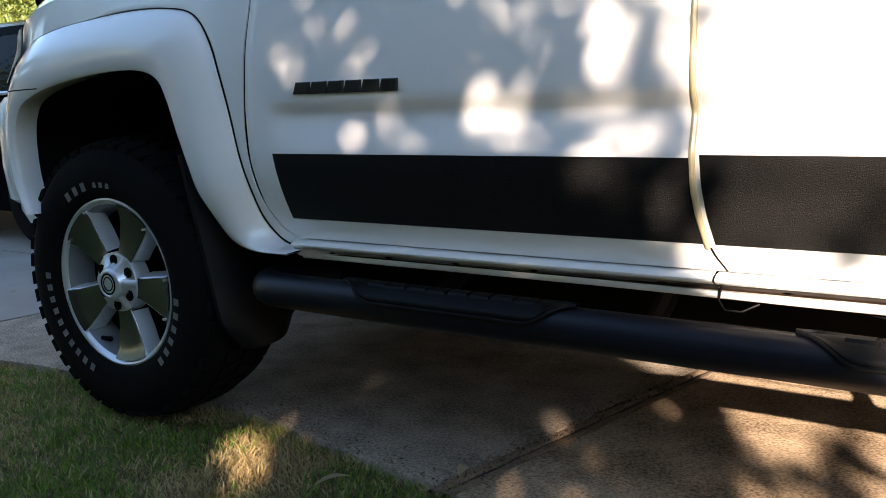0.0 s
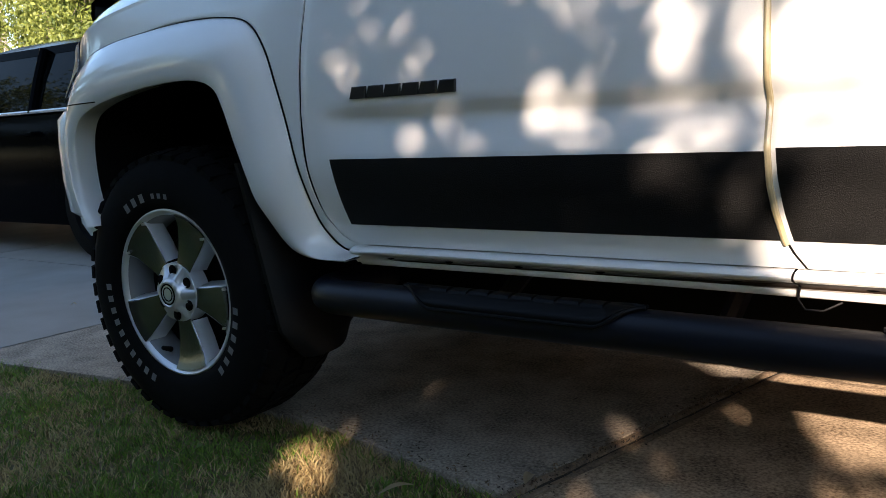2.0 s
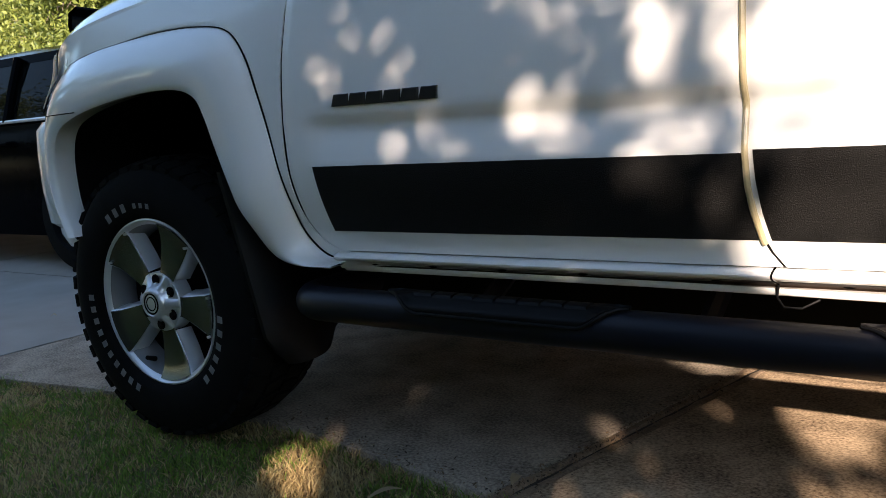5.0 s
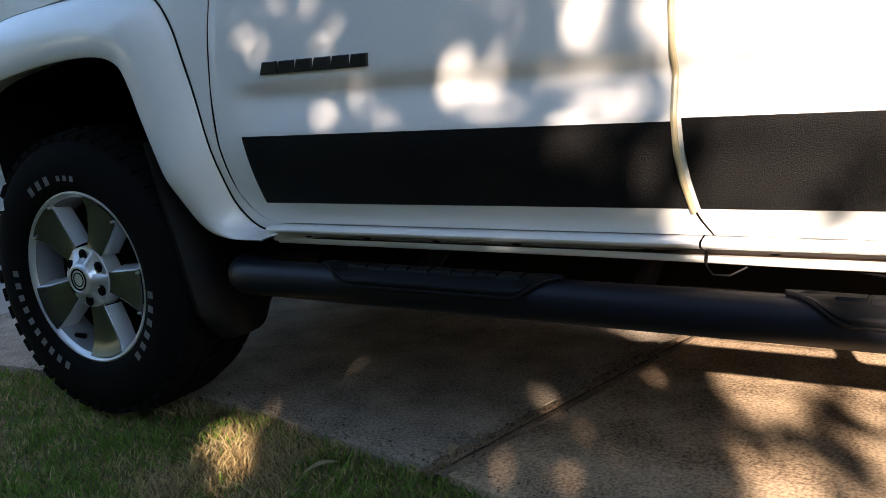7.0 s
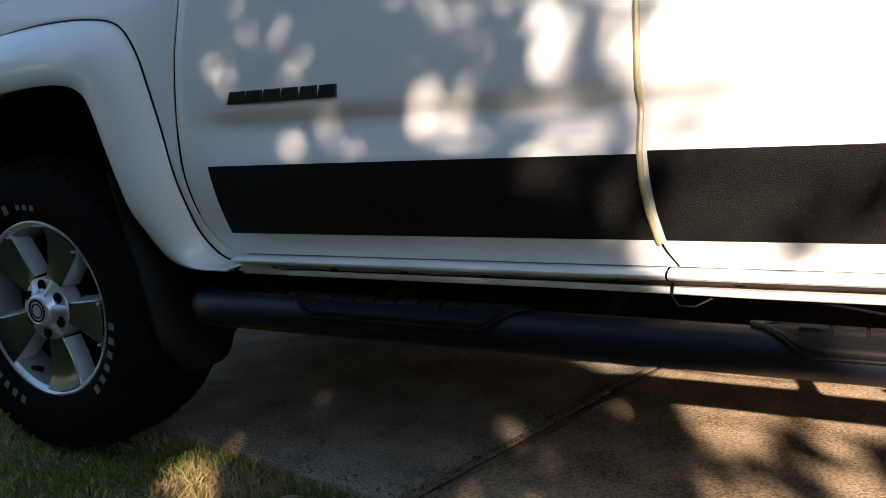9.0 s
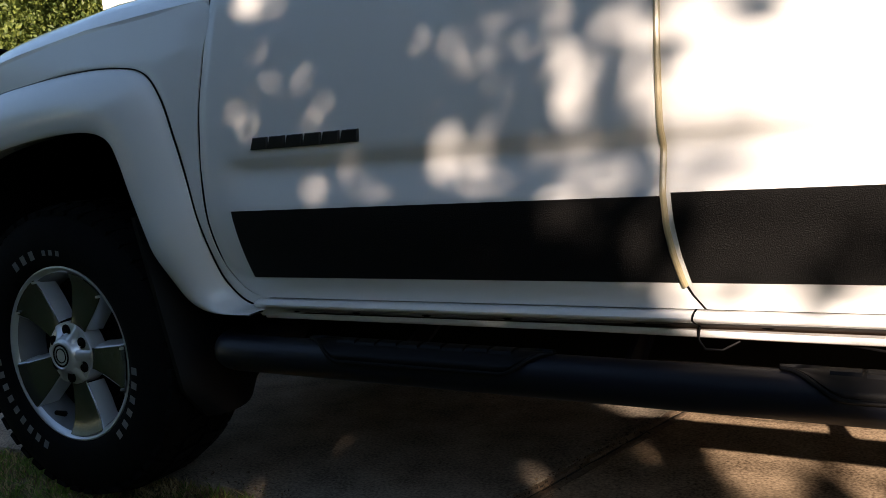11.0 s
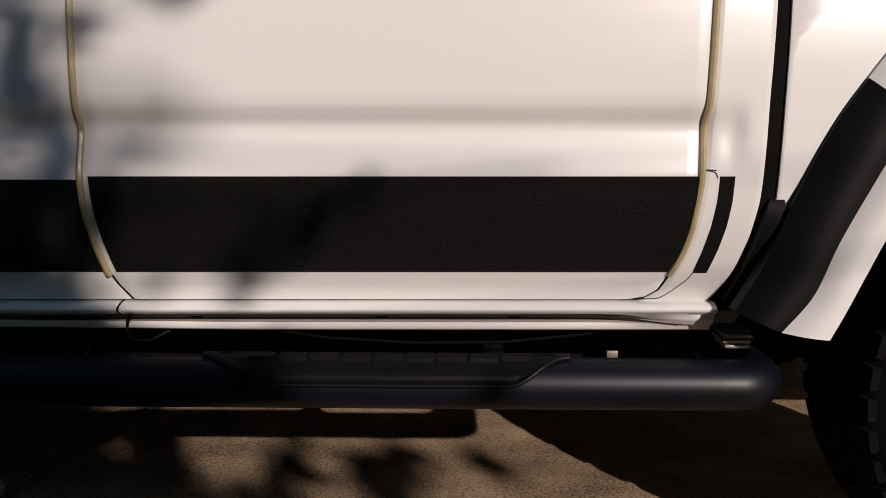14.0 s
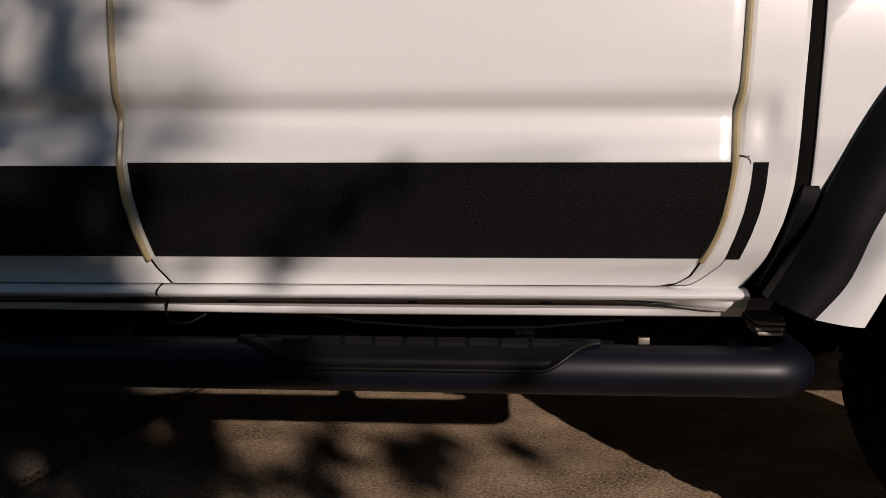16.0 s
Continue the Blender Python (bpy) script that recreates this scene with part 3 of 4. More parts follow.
tube(bm, [(1.85, 0.10, 0.485), (1.95, 0.10, 0.470), (2.10, 0.10, 0.461), (2.25, 0.10, 0.463), (2.40, 0.11, 0.475)], 0.0025, 6)
part("cable", bm, PLASTIC, truck, "thin loose cable")
part("frame_clip", boxed((2.443, 0.20, 0.407), (2.463, 0.21, 0.419), 0.001), BLUECOPPER, truck)

# mud guard behind the front wheel
bm = bmesh.new()
rows = []
for u in np.linspace(0, 1, 15):
    z = 0.74 - 0.49 * u
    x = 0.335 + 0.10 * u
    y0 = 0.0 + 0.02 * u + (0.06 * step(0.86, 1, u))
    y1 = 0.335 - (0.11 * step(0.78, 1, u))
    rows.append([(x + 0.03 * math.sin(math.pi * k / 10) + (0.0 if k else -0.01), y0 + (y1 - y0) * k / 10, z + (0.02 * (k / 10 - 0.5) if u > 0.9 else 0)) for k in range(11)])
back = [[(x + 0.012, y, z) for x, y, z in r] for r in rows]
a, b = mesh_grid(bm, rows), mesh_grid(bm, back)
for i in range(14):
    for k in (0, 10):
        cap(bm, (a[i][k], a[i + 1][k], b[i + 1][k], b[i][k]))
for k in range(10):
    cap(bm, (a[-1][k], a[-1][k + 1], b[-1][k + 1], b[-1][k]))
part("mud_guard", bm, PLASTIC, truck, "black moulded mud guard")

# side step: a bar bent in at both ends, two tread pads, brackets
BAR_Y, BAR_R = 0.030, 0.0415


def bar_z(x):
    return 0.410 + 0.012 * (1 - (x - 0.54) / 2.0)


path = [(0.540, 0.30)] + [(0.610 - 0.075 * math.cos(a), 0.105 - 0.075 * math.sin(a)) for a in np.linspace(0, math.pi / 2, 8)]
path += [(x, BAR_Y) for x in np.linspace(0.70, 2.58, 30)]
path += [(2.618 + 0.048 * math.sin(a), BAR_Y + 0.048 - 0.048 * math.cos(a)) for a in np.linspace(0, math.pi / 2, 8)] + [(2.666, 0.30)]
path = [(x, y, bar_z(x)) for x, y in path]
bm = bmesh.new()
tube(bm, path, BAR_R, 28)
bar = part("side_step", bm, POWDER, truck, "black powder-coated tubular side step")
for x0, x1 in ((0.81, 1.370), (1.755, 2.350)):
    bm = bmesh.new()
    rows = []
    for k in range(61):
        u = k / 60
        x = x0 + (x1 - x0) * u
        wide = step(0, 0.17, u) * step(1, 0.83, u)
        a0 = radians(82 - 70 * wide)
        a1 = radians(95 + 45 * wide)
        row = []
        for j in range(13):
            a = a0 + (a1 - a0) * j / 12
            r = BAR_R + (0.0015 if j in (0, 12) else 0.0085 if j in (1, 10, 11) else 0.0070 if j == 2 else 0.0040)
            row.append((x, BAR_Y - r * math.cos(a), bar_z(x) + r * math.sin(a)))
        rows.append(row)
    mesh_grid(bm, rows)
    pad = part("tread_pad", bm, PLASTIC, bar, "ribbed black plastic tread pad", 60)
    bm = bmesh.new()
    rim = []
    for u in np.linspace(0.005, 0.995, 60):
        x, wide = x0 + (x1 - x0) * u, step(0, 0.17, u) * step(1, 0.83, u)
        ang = radians(82 - 70 * wide)
        rim.append((x, BAR_Y - (BAR_R + 0.0045) * math.cos(ang), bar_z(x) + (BAR_R + 0.0045) * math.sin(ang)))
    tube(bm, rim, 0.0042, 8)
    part("pad_rim", bm, PLASTIC, pad, "raised rim of the tread pad")
    n = int((x1 - x0 - 0.13) / 0.051)
    for k in range(n):
        x = x0 + 0.075 + k * 0.051
        bm = bmesh.new()
        rows = []
        for xx, lift in ((x, 0.002), (x + 0.001, 0.0078), (x + 0.0455, 0.0078), (x + 0.0465, 0.002)):
            rows.append([(xx, BAR_Y - (BAR_R + (lift if 0 < j < 6 else 0.002)) * math.cos(a), bar_z(xx) + (BAR_R + (lift if 0 < j < 6 else 0.002)) * math.sin(a))
                         for j, a in enumerate(np.linspace(radians(64 - 5 * (k % 2)), radians(128), 7))])
        mesh_grid(bm, rows)
        part("tread_block", bm, PLASTIC, pad, angle=25)
for k, x in enumerate((0.615, 0.645, 0.672)):
    part("bolt", boxed((x - 0.007, 0.055, bar_z(x) - 0.050 - 0.002 * (k % 2)), (x + 0.007, 0.069, bar_z(x) - 0.036), 0.002), DARK, bar)
for x in (0.95, 1.46, 2.235):
    bm = bmesh.new()
    tube(bm, [(x, BAR_Y, bar_z(x) - 0.02), (x, 0.2, bar_z(x) - 0.02), (x, 0.36, 0.47)], 0.022, 8)
    part("bracket", bm, POWDER, bar)

# badge of six black raised plain blocks
for k in range(6):
    w, z0, z1 = 0.0400, 0.8735, 0.8990
    x0 = 0.724 + k * 0.0462
    bm = bmesh.new()
    lean = 0.006
    rows = []
    for y, g in ((0.004, 0.0), (-0.005, 0.0), (-0.0065, 0.0016)):
        rows.append([(x0 + g - lean, side_y(x0, z0) + y, z0 + g), (x0 + w - g - lean * 0.3, side_y(x0, z0) + y, z0 + g), (x0 + w - g, side_y(x0, z1) + y, z1 - g), (x0 + g + lean * 0.4, side_y(x0, z1) + y, z1 - g)])
    vs = mesh_grid(bm, rows, True)
    cap(bm, vs[-1])
    part("badge_block", bm, BADGE, front_door, "black raised badge block", 25)


# wheels: built once, then copied
def wheel_at(x, y, flip, lab):
    w = new("wheel")
    w.parent = truck
    w.matrix_basis = pose(x, y, 0.385, 0, 0, 180 if flip else 0)
    return tagged(w, lab)


R_T, R_R = 0.397, 0.2325
bm = bmesh.new()
lathe(bm, ((R_R - 0.012, 0.03), (R_R + 0.001, 0.016), (R_R + 0.011, 0.004), (0.262, -0.003), (0.30, -0.006), (0.335, 0.000), (0.362, 0.012), (0.380, 0.030), (0.388, 0.05), (0.388, 0.23), (0.380, 0.25), (0.34, 0.275), (0.26, 0.275), (0.22, 0.25)), 96)
tyre_me = part("tyre", bm, RUBBER, None, "worn black off-road tyre with raised white letters")
# tread lugs
lug_v, lug_f = [], []
for k in range(44):
    for side in range(4):
        a0 = 2 * math.pi * (k + 0.25 * (side % 2)) / 44
        d0, d1 = ((0.012, 0.068), (0.078, 0.135), (0.145, 0.202), (0.212, 0.268))[side]
        skew = 0.035 if side in (1, 3) else -0.025
        base = len(lug_v)
        for r, sh in ((0.380, 0.0), (R_T if side in (1, 2) else R_T - 0.003, 0.006)):
            for d, a in ((d0, a0), (d1, a0 + skew), (d1, a0 + skew + 0.098), (d0, a0 + 0.098)):
                rr = r if not (side == 0 and d == d0) and not (side == 3 and d == d1) else r - 0.014
                lug_v.append((rr * math.cos(a), d, rr * math.sin(a)))
        lug_f += [tuple(base + i for i in f) for f in ((4, 5, 6, 7), (0, 1, 5, 4), (1, 2, 6, 5), (2, 3, 7, 6), (3, 0, 4, 7))]
tread_me = raw("tread", lug_v, lug_f, RUBBER)


def arc_marks(start, count, sweep, r0, r1, wide):
    """White raised marks on the sidewall, one block a mark, along an arc (degrees)."""
    marks = []
    for k in range(count):
        a = radians(start + sweep * (k + 0.5) / count)
        h = radians(abs(sweep) / count * wide / 2)
        bm = bmesh.new()
        o = []
        for rr, aa in ((r0, a - h), (r0, a + h), (r1, a + h * 0.9), (r1, a - h * 0.9)):
            dep = float(np.interp(rr, (0.2435, 0.262, 0.30, 0.335), (0.004, -0.003, -0.006, 0.0)))
            o.append(bm.verts.new((rr * math.cos(aa), dep - 0.0022, rr * math.sin(aa))))
        cap(bm, o)
        marks.append(part("sidewall_mark", bm, LETTER, None))
    return marks


marks = arc_marks(125, 3, -24, 0.260, 0.284, 0.52) + arc_marks(97, 3, -17, 0.264, 0.278, 0.55)
marks += arc_marks(176, 10, 75, 0.260, 0.281, 0.52) + arc_marks(359, 6, -48, 0.260, 0.281, 0.52)

bm = bmesh.new()
lathe(bm, ((R_R - 0.030, 0.23), (R_R - 0.030, 0.075), (R_R - 0.022, 0.035), (R_R - 0.016, 0.024)), 72)
rim_me = part("rim", bm, BARREL, None, "grey inner barrel of the alloy rim")
bm = bmesh.new()
lathe(bm, ((R_R - 0.0165, 0.026), (R_R - 0.012, 0.018), (R_R - 0.003, 0.012), (R_R + 0.001, 0.013), (R_R + 0.002, 0.018), (R_R - 0.004, 0.022)), 72)
rim_lip = part("rim_lip", bm, ALLOY, None, "bright silver rim lip")
spokes = []
for k in range(5):
    am = radians(64 + 72 * k)
    er, et = Vector((math.cos(am), 0, math.sin(am))), Vector((-math.sin(am), 0, math.cos(am)))
    prof = ((0.055, 0.025, 0.030), (0.085, 0.029, 0.0285), (0.105, 0.030, 0.033), (0.14, 0.030, 0.0425), (0.18, 0.027, 0.0535), (0.207, 0.021, 0.061), (0.221, 0.015, 0.066))
    bm = bmesh.new()
    rows = []
    for r, d, w in prof:
        r2 = math.sqrt(max(r * r - w * w, 0.0016)) if r > 0.2 else r
        rows.append([er * (r2 if r > 0.2 else r) + et * (w * t) + Vector((0, d - 0.0015 * (1 - t * t) + (0.002 if abs(t) > 0.99 else 0), 0)) + (er * (math.sqrt(r * r - (w * t) ** 2) - r2) if r > 0.2 else Vector())
                     for t in (-1, -0.96, -0.6, -0.2, 0.2, 0.6, 0.96, 1)])
    mesh_grid(bm, rows)
    spokes.append(part("spoke", bm, BRIGHT, None, "mirror-finished spoke with dark reflections put in its colour", 30))
    for s in (-1, 1):
        bm = bmesh.new()
        rows = []
        for r, d, w in prof[1:]:
            r2 = math.sqrt(max(r * r - w * w, 0.0016)) if r > 0.2 else r
            rows.append([er * r2 + et * (s * (w + o)) + Vector((0, d + dd, 0)) for o, dd in ((0.0, 0.002), (0.003, 0.004), (0.0085, 0.022), (0.0125, 0.046))])
        mesh_grid(bm, rows)
        spokes.append(part("spoke_flank", bm, ALLOY, None, "light silver spoke flank", 30))
bm = bmesh.new()
lathe(bm, ((0.085, 0.07), (0.084, 0.030), (0.081, 0.0235), (0.056, 0.0200), (0.049, 0.014), (0.045, 0.002), (0.040, -0.005), (0.034, -0.007), (0.031, -0.0045), (0.0, -0.0055)), 48)
hub_me = part("hub_cap", bm, ALLOY, None, "silver hub cap")
arms, lugs = [], []
for k in range(6):
    a = radians(90 + 30 + 60 * k)
    bm = bmesh.new()
    m = Matrix.Rotation(-a, 4, "Y")
    rows = [[(0.038, -0.004 + abs(t) * 0.005, 0.017 * t), (0.055, 0.008 + abs(t) ** 2 * 0.011, 0.013 * t), (0.070, 0.015 + abs(t) ** 2 * 0.008, 0.0125 * t), (0.083, 0.021 + abs(t) ** 2 * 0.006, 0.016 * t)] for t in (-1, -0.6, -0.2, 0.2, 0.6, 1)]
    mesh_grid(bm, [[m @ Vector(p) for p in r] for r in rows])
    arms.append(part("hub_arm", bm, ALLOY, None))
    a = radians(90 + 60 * k)
    bm = bmesh.new()
    m = Matrix.Translation((0.0635 * math.cos(a), 0.0, 0.0635 * math.sin(a)))
    # near-black disc put in for the lug hole's shade, nut in its centre
    vs = lathe(bm, ((0.0150, 0.0200), (0.0148, 0.0175), (0.0125, 0.0180), (0.0120, 0.0195), (0.0082, 0.0195), (0.0080, 0.0130), (0.0050, 0.0115), (0.0001, 0.0115)), 12, centre=m.translation)
    lugs.append(part("lug_hole_nut", bm, DARK, None, "", 25))
bm = bmesh.new()
lathe(bm, ((0.030, -0.0040), (0.030, -0.0062), (0.026, -0.0066), (0.0255, -0.0045)), 32)
lathe(bm, ((0.020, -0.0045), (0.020, -0.0062), (0.017, -0.0062), (0.017, -0.0045)), 24)
cap_me = part("cap_ring", bm, DARK, None, "dark ring emblem")
weights = []
for a_deg, r in ((133 - 15, 0.213), (133 + 18, 0.213), (64 - 17, 0.213), (352 + 15, 0.214), (352 - 14, 0.214)):
    a = radians(a_deg)
    c = Vector((r * math.cos(a), 0.012, r * math.sin(a)))
    weights.append(part("rim_stud", boxed(c - Vector((0.004, 0.004, 0.003)), c + Vector((0.004, 0.006, 0.003)), 0.001), CHROME, None))
bm = bmesh.new()
a = radians(244)
tube(bm, [(0.20 * math.cos(a), 0.05, 0.20 * math.sin(a)), (0.185 * math.cos(a), 0.018, 0.185 * math.sin(a))], [0.008, 0.006], 8)
valve = part("valve_stem", bm, RUBBER, None)
bm = bmesh.new()
vs = lathe(bm, ((0.15, 0.095), (0.15, 0.11), (0.05, 0.11)), 40)
disc = part("brake_disc", bm, DARK, None)
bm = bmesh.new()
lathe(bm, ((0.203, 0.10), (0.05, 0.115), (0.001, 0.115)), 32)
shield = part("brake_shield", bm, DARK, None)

wheel = wheel_at(0, 0.012, False, "silver five-spoke alloy wheel on a black off-road tyre")
for ob in (tyre_me, rim_me, hub_me, disc, shield):
    ob.parent = wheel
for ob in (tread_me, *marks):
    ob.parent = tyre_me
for ob in (*spokes, *weights, valve, rim_lip):
    ob.parent = rim_me
for ob in (*arms, *lugs, cap_me):
    ob.parent = hub_me
for x, y, f in ((3.215, 0.012, 0), (0, 1.788, 1), (3.215, 1.788, 1)):
    copy_thing(wheel, pose(x, y, 0.385, 0, 0, 180 if f else 0))

# ---- drive and lawn ----
EDGE = by((-14, -8, -3, -1.3, -0.67, 0.0, 0.386, 0.755, 1.005, 1.289, 3.0, 14), (-1.9, -1.0, -0.15, 0.125, 0.22, 0.24, 0.205, 0.122, 0.082, 0.0, -0.4, -3.0))
bm = bmesh.new()
n = 40
rings = []
for r in (0.0, 6.0, 20.0, 80.0, 400.0, 2500.0):
    rings.append([(OX + r * math.cos(2 * math.pi * k / n), OY + r * math.sin(2 * math.pi * k / n), -0.03) for k in range(n)] if r else None)
vs = mesh_grid(bm, rings[1:], True)
cap(bm, vs[0])
ground = part("ground", bm, SOIL)
tagged(ground, "patchy lawn soil round the drive", "ground", kind="structure")

drive = new("driveway")
drive.location = here(0, 0, 0)
tagged(drive, "weathered concrete drive with dirt in its joints", "driveway", kind="structure")
JOINTS = ((-11.0, 0.05), (-7.6, 0.05), (-4.4, 0.06), (-1.475, 0.07), (1.008, 0.25), (4.2, 0.25), (7.4, 0.25), (11, 0.25))
HALF = {1.008: 0.036}          # the wide joint beside the lawn; the others are narrow
CROSS = (None, 1.62, 5.2, 9.0)
for (a, sa), (b, sb) in zip(JOINTS, JOINTS[1:]):
    for c0, c1 in zip(CROSS, CROSS[1:]):
        bm = bmesh.new()
        nx, ny = 20, 70 if c0 is None else 10
        rows = []
        for j in range(ny + 1):
            row = []
            for i in range(nx + 1):
                u, v = i / nx, j / ny
                x = a + (b - a) * u
                y0 = EDGE(x) if c0 is None else c0 + 0.008
                y = y0 + (c1 - 0.008 - y0) * v
                xs, xe = a + sa * y + HALF.get(a, 0.009) + 0.005 * noise.noise((y * 21, a, 1)), b + sb * y - HALF.get(b, 0.009) - 0.005 * noise.noise((y * 21, b, 4))
                x = xs + (xe - xs) * u
                if c0 is None and j == 0:
                    y = EDGE(x)
                z = 0.004 * noise.noise((x * 0.9, y * 0.9, 0))
                row.append((x, y, z - (0.004 if i in (0, nx) or j in (0, ny) else 0)))
            rows.append(row)
        low = lambda r: [(x, y, -0.06) for x, y, z in r]
        rows = [low(rows[0])] + rows + [low(rows[-1])]
        rows = [[(r[0][0], r[0][1], -0.06)] + r + [(r[-1][0], r[-1][1], -0.06)] for r in rows]
        mesh_grid(bm, rows)
        # sun's warmth is put into the rear slabs' brown; slabs ahead stay greyer
        part("concrete_slab", bm, PALE_CONCRETE if b < 0 else GREY_CONCRETE if a < 0 else CONCRETE, drive, angle=30)
bm = bmesh.new()
xs = np.linspace(-11, 11, 60)
mesh_grid(bm, [[(x, EDGE(x) + 0.02, -0.013) for x in xs], [(x, 9.0, -0.013) for x in xs]])
part("joint_bed", bm, DIRT, drive)
for a, s in JOINTS[1:-1]:
    bm = bmesh.new()
    ys = np.linspace(EDGE(a) - 0.02, 9.0, 240)
    mesh_grid(bm, [[(a + s * y + o + 0.004 * noise.noise((y * 17, o * 99, a)), y, z + 0.004 * noise.noise((y * 30, o * 50, 3 + a))) for y in ys]
                   for o, z in (((-0.0330, -0.016), (-0.030, -0.006), (-0.018, -0.003), (-0.011, -0.006), (-0.007, -0.018), (0.004, -0.018), (0.008, -0.007), (0.018, -0.004), (0.028, -0.006), (0.0315, -0.016))
                                if a in HALF else ((-0.006, -0.014), (-0.005, -0.006), (-0.002, -0.005), (0.002, -0.006), (0.005, -0.007), (0.006, -0.014)))])
    part("joint_filler", bm, FILLER, drive, "brown weathered joint filler")


# ---- grass blades ----
def blades(name, spots, material, low, high, wide, label, lean=0.5):
    vs, fs = [], []
    for x, y, k in spots:
        h = random.uniform(low, high) * k
        a, b = random.uniform(0, 6.283), random.uniform(0, 6.283)
        w = wide * random.uniform(0.6, 1.3)
        dx, dy = math.cos(a) * w, math.sin(a) * w
        l1 = h * lean * random.uniform(0.1, 0.9)
        cx, cy = math.cos(b) * l1, math.sin(b) * l1
        i = len(vs)
        vs += [(x - dx, y - dy, -0.028), (x + dx, y + dy, -0.028), (x + dx * 0.7 + cx * 0.35, y + dy * 0.7 + cy * 0.35, -0.028 + h * 0.6),
               (x - dx * 0.7 + cx * 0.35, y - dy * 0.7 + cy * 0.35, -0.028 + h * 0.6), (x + cx, y + cy, -0.028 + h)]
        fs += [(i, i + 1, i + 2, i + 3), (i + 3, i + 2, i + 4)]
    ob = raw(name, vs, fs, material)
    ob.location = here(0, 0, 0)
    return tagged(ob, label, "grass", kind="stuff")


def near(x, y):
    return step(-2.7, -1.5, x) * step(2.1, 1.5, x) * step(-1.3, -0.8, y)


green, dry, thatch = [], [], []
rnd = random.Random(3)
while len(green) + len(dry) + len(thatch) < 100000:
    x, y = rnd.uniform(-2.7, 2.1), rnd.uniform(-1.3, 0.30)
    e = EDGE(x) + 0.045 * noise.noise((x * 9, 3.1, 0)) + 0.02 * noise.noise((x * 40, 3.1, 0)) + 0.024
    if y > e or rnd.random() > near(x, y):
        continue
    p = noise.noise((x * 2.6, y * 2.6, 4.0)) * 0.5 + noise.noise((x * 9, y * 9, 1.0)) * 0.3 + noise.noise((x * 26, y * 26, 6.0)) * 0.3
    tuft = math.exp(-((x - 0.556) ** 2 + (y + 0.078) ** 2) / 0.022)
    k = 0.72 + 0.45 * noise.noise((x * 5, y * 5, 8.0)) + 0.5 * noise.noise((x * 17, y * 17, 2.0)) + 0.5 * tuft
    u = rnd.random()
    if u < 0.26:
        thatch.append((x, y, max(k, 0.4)))
    else:
        (dry if rnd.random() < 0.36 + 0.06 * step(0.7, 0.2, x) + p * 2.3 + tuft * 0.5 - 0.9 * math.exp(-((x - 1.12) ** 2 + (y - 0.02) ** 2) / 0.012) else green).append((x, y, max(k, 0.3)))
random.seed(5)
blades("lawn_grass", green, GRASS, 0.018, 0.042, 0.0025, "short green lawn grass beside the drive", 1.5)
blades("dry_lawn_grass", dry, STRAW, 0.016, 0.038, 0.0022, "straw-coloured dry lawn grass", 1.7)
blades("lawn_thatch", thatch, THATCH, 0.018, 0.034, 0.0022, "flattened brown thatch among the lawn grass", 2.6)
far_g = []
while len(far_g) < 60000:
    x, y = rnd.uniform(-9, 3.5), rnd.uniform(-5, 0.0)
    if y < EDGE(x) and rnd.random() > near(x, y):
        far_g.append((x, y, rnd.uniform(0.6, 1.1)))
blades("outer_lawn_grass", far_g, GRASS, 0.025, 0.055, 0.006, "rougher lawn grass further from the drive")


def dry_leaf(at, length, turn, width=0.3):
    bm = bmesh.new()
    rows = []
    for k in range(9):
        u = k / 8
        w = length * width * math.sin(math.pi * min(u * 0.95 + 0.03, 1)) ** 0.8 / 2
        rows.append([((u - 0.5) * length, t * w, 0.010 * math.sin(3 * u) + 0.35 * abs(t) * w) for t in (-1, -0.5, 0, 0.5, 1)])
    mesh_grid(bm, rows)
    bmesh.ops.solidify(bm, geom=bm.faces[:], thickness=0.0006)
    ob = part("fallen_leaf", bm, DEADLEAF)
    ob.matrix_basis = Matrix.Translation(here(*at)) @ pose(0, 0, 0, 6, 0, turn)
    return tagged(ob, "dry curled fallen leaf lying on the grass", "leaf", "fallen leaves")


dry_leaf((0.823, -0.065, 0.028), 0.085, 60, 0.19)
dry_leaf((1.03, 0.155, 0.008), 0.05, 95, 0.5)
dry_leaf((-3.0, 1.9, 0.006), 0.05, 30, 0.5)
dry_leaf((-1.9, 0.85, 0.006), 0.03, 30, 0.5)


# crumbs of bark, dirt and dry leaf along the joint and the lawn's edge
vs, fs = [], []
rnd = random.Random(9)
for k in range(700):
    if k % 3:
        y = rnd.uniform(0.06, 1.1)
        x = 1.008 + 0.25 * y + rnd.gauss(0, 0.022)
    else:
        x = rnd.uniform(0.2, 1.6)
        y = EDGE(x) + abs(rnd.gauss(0, 0.05))
    s = rnd.uniform(0.0012, 0.005)
    m = Euler((rnd.gauss(0, 0.5), rnd.gauss(0, 0.5), rnd.uniform(0, 6.28))).to_matrix()
    i = len(vs)
    for q in ((-1, -0.5, 0), (1, -0.4, 0), (0.9, 0.5, 0), (-0.9, 0.4, 0), (0, 0, 0.6)):
        vs.append(tuple(Vector((x, y, 0.005)) + m @ (Vector(q) * s)))
    fs += [(i, i + 1, i + 4), (i + 1, i + 2, i + 4), (i + 2, i + 3, i + 4), (i + 3, i, i + 4)]
litter = raw("joint_litter", vs, fs, LITTER)
litter.location = here(0, 0, 0)
tagged(litter, "brown crumbs of bark and leaf along the joint", "litter", kind="stuff")


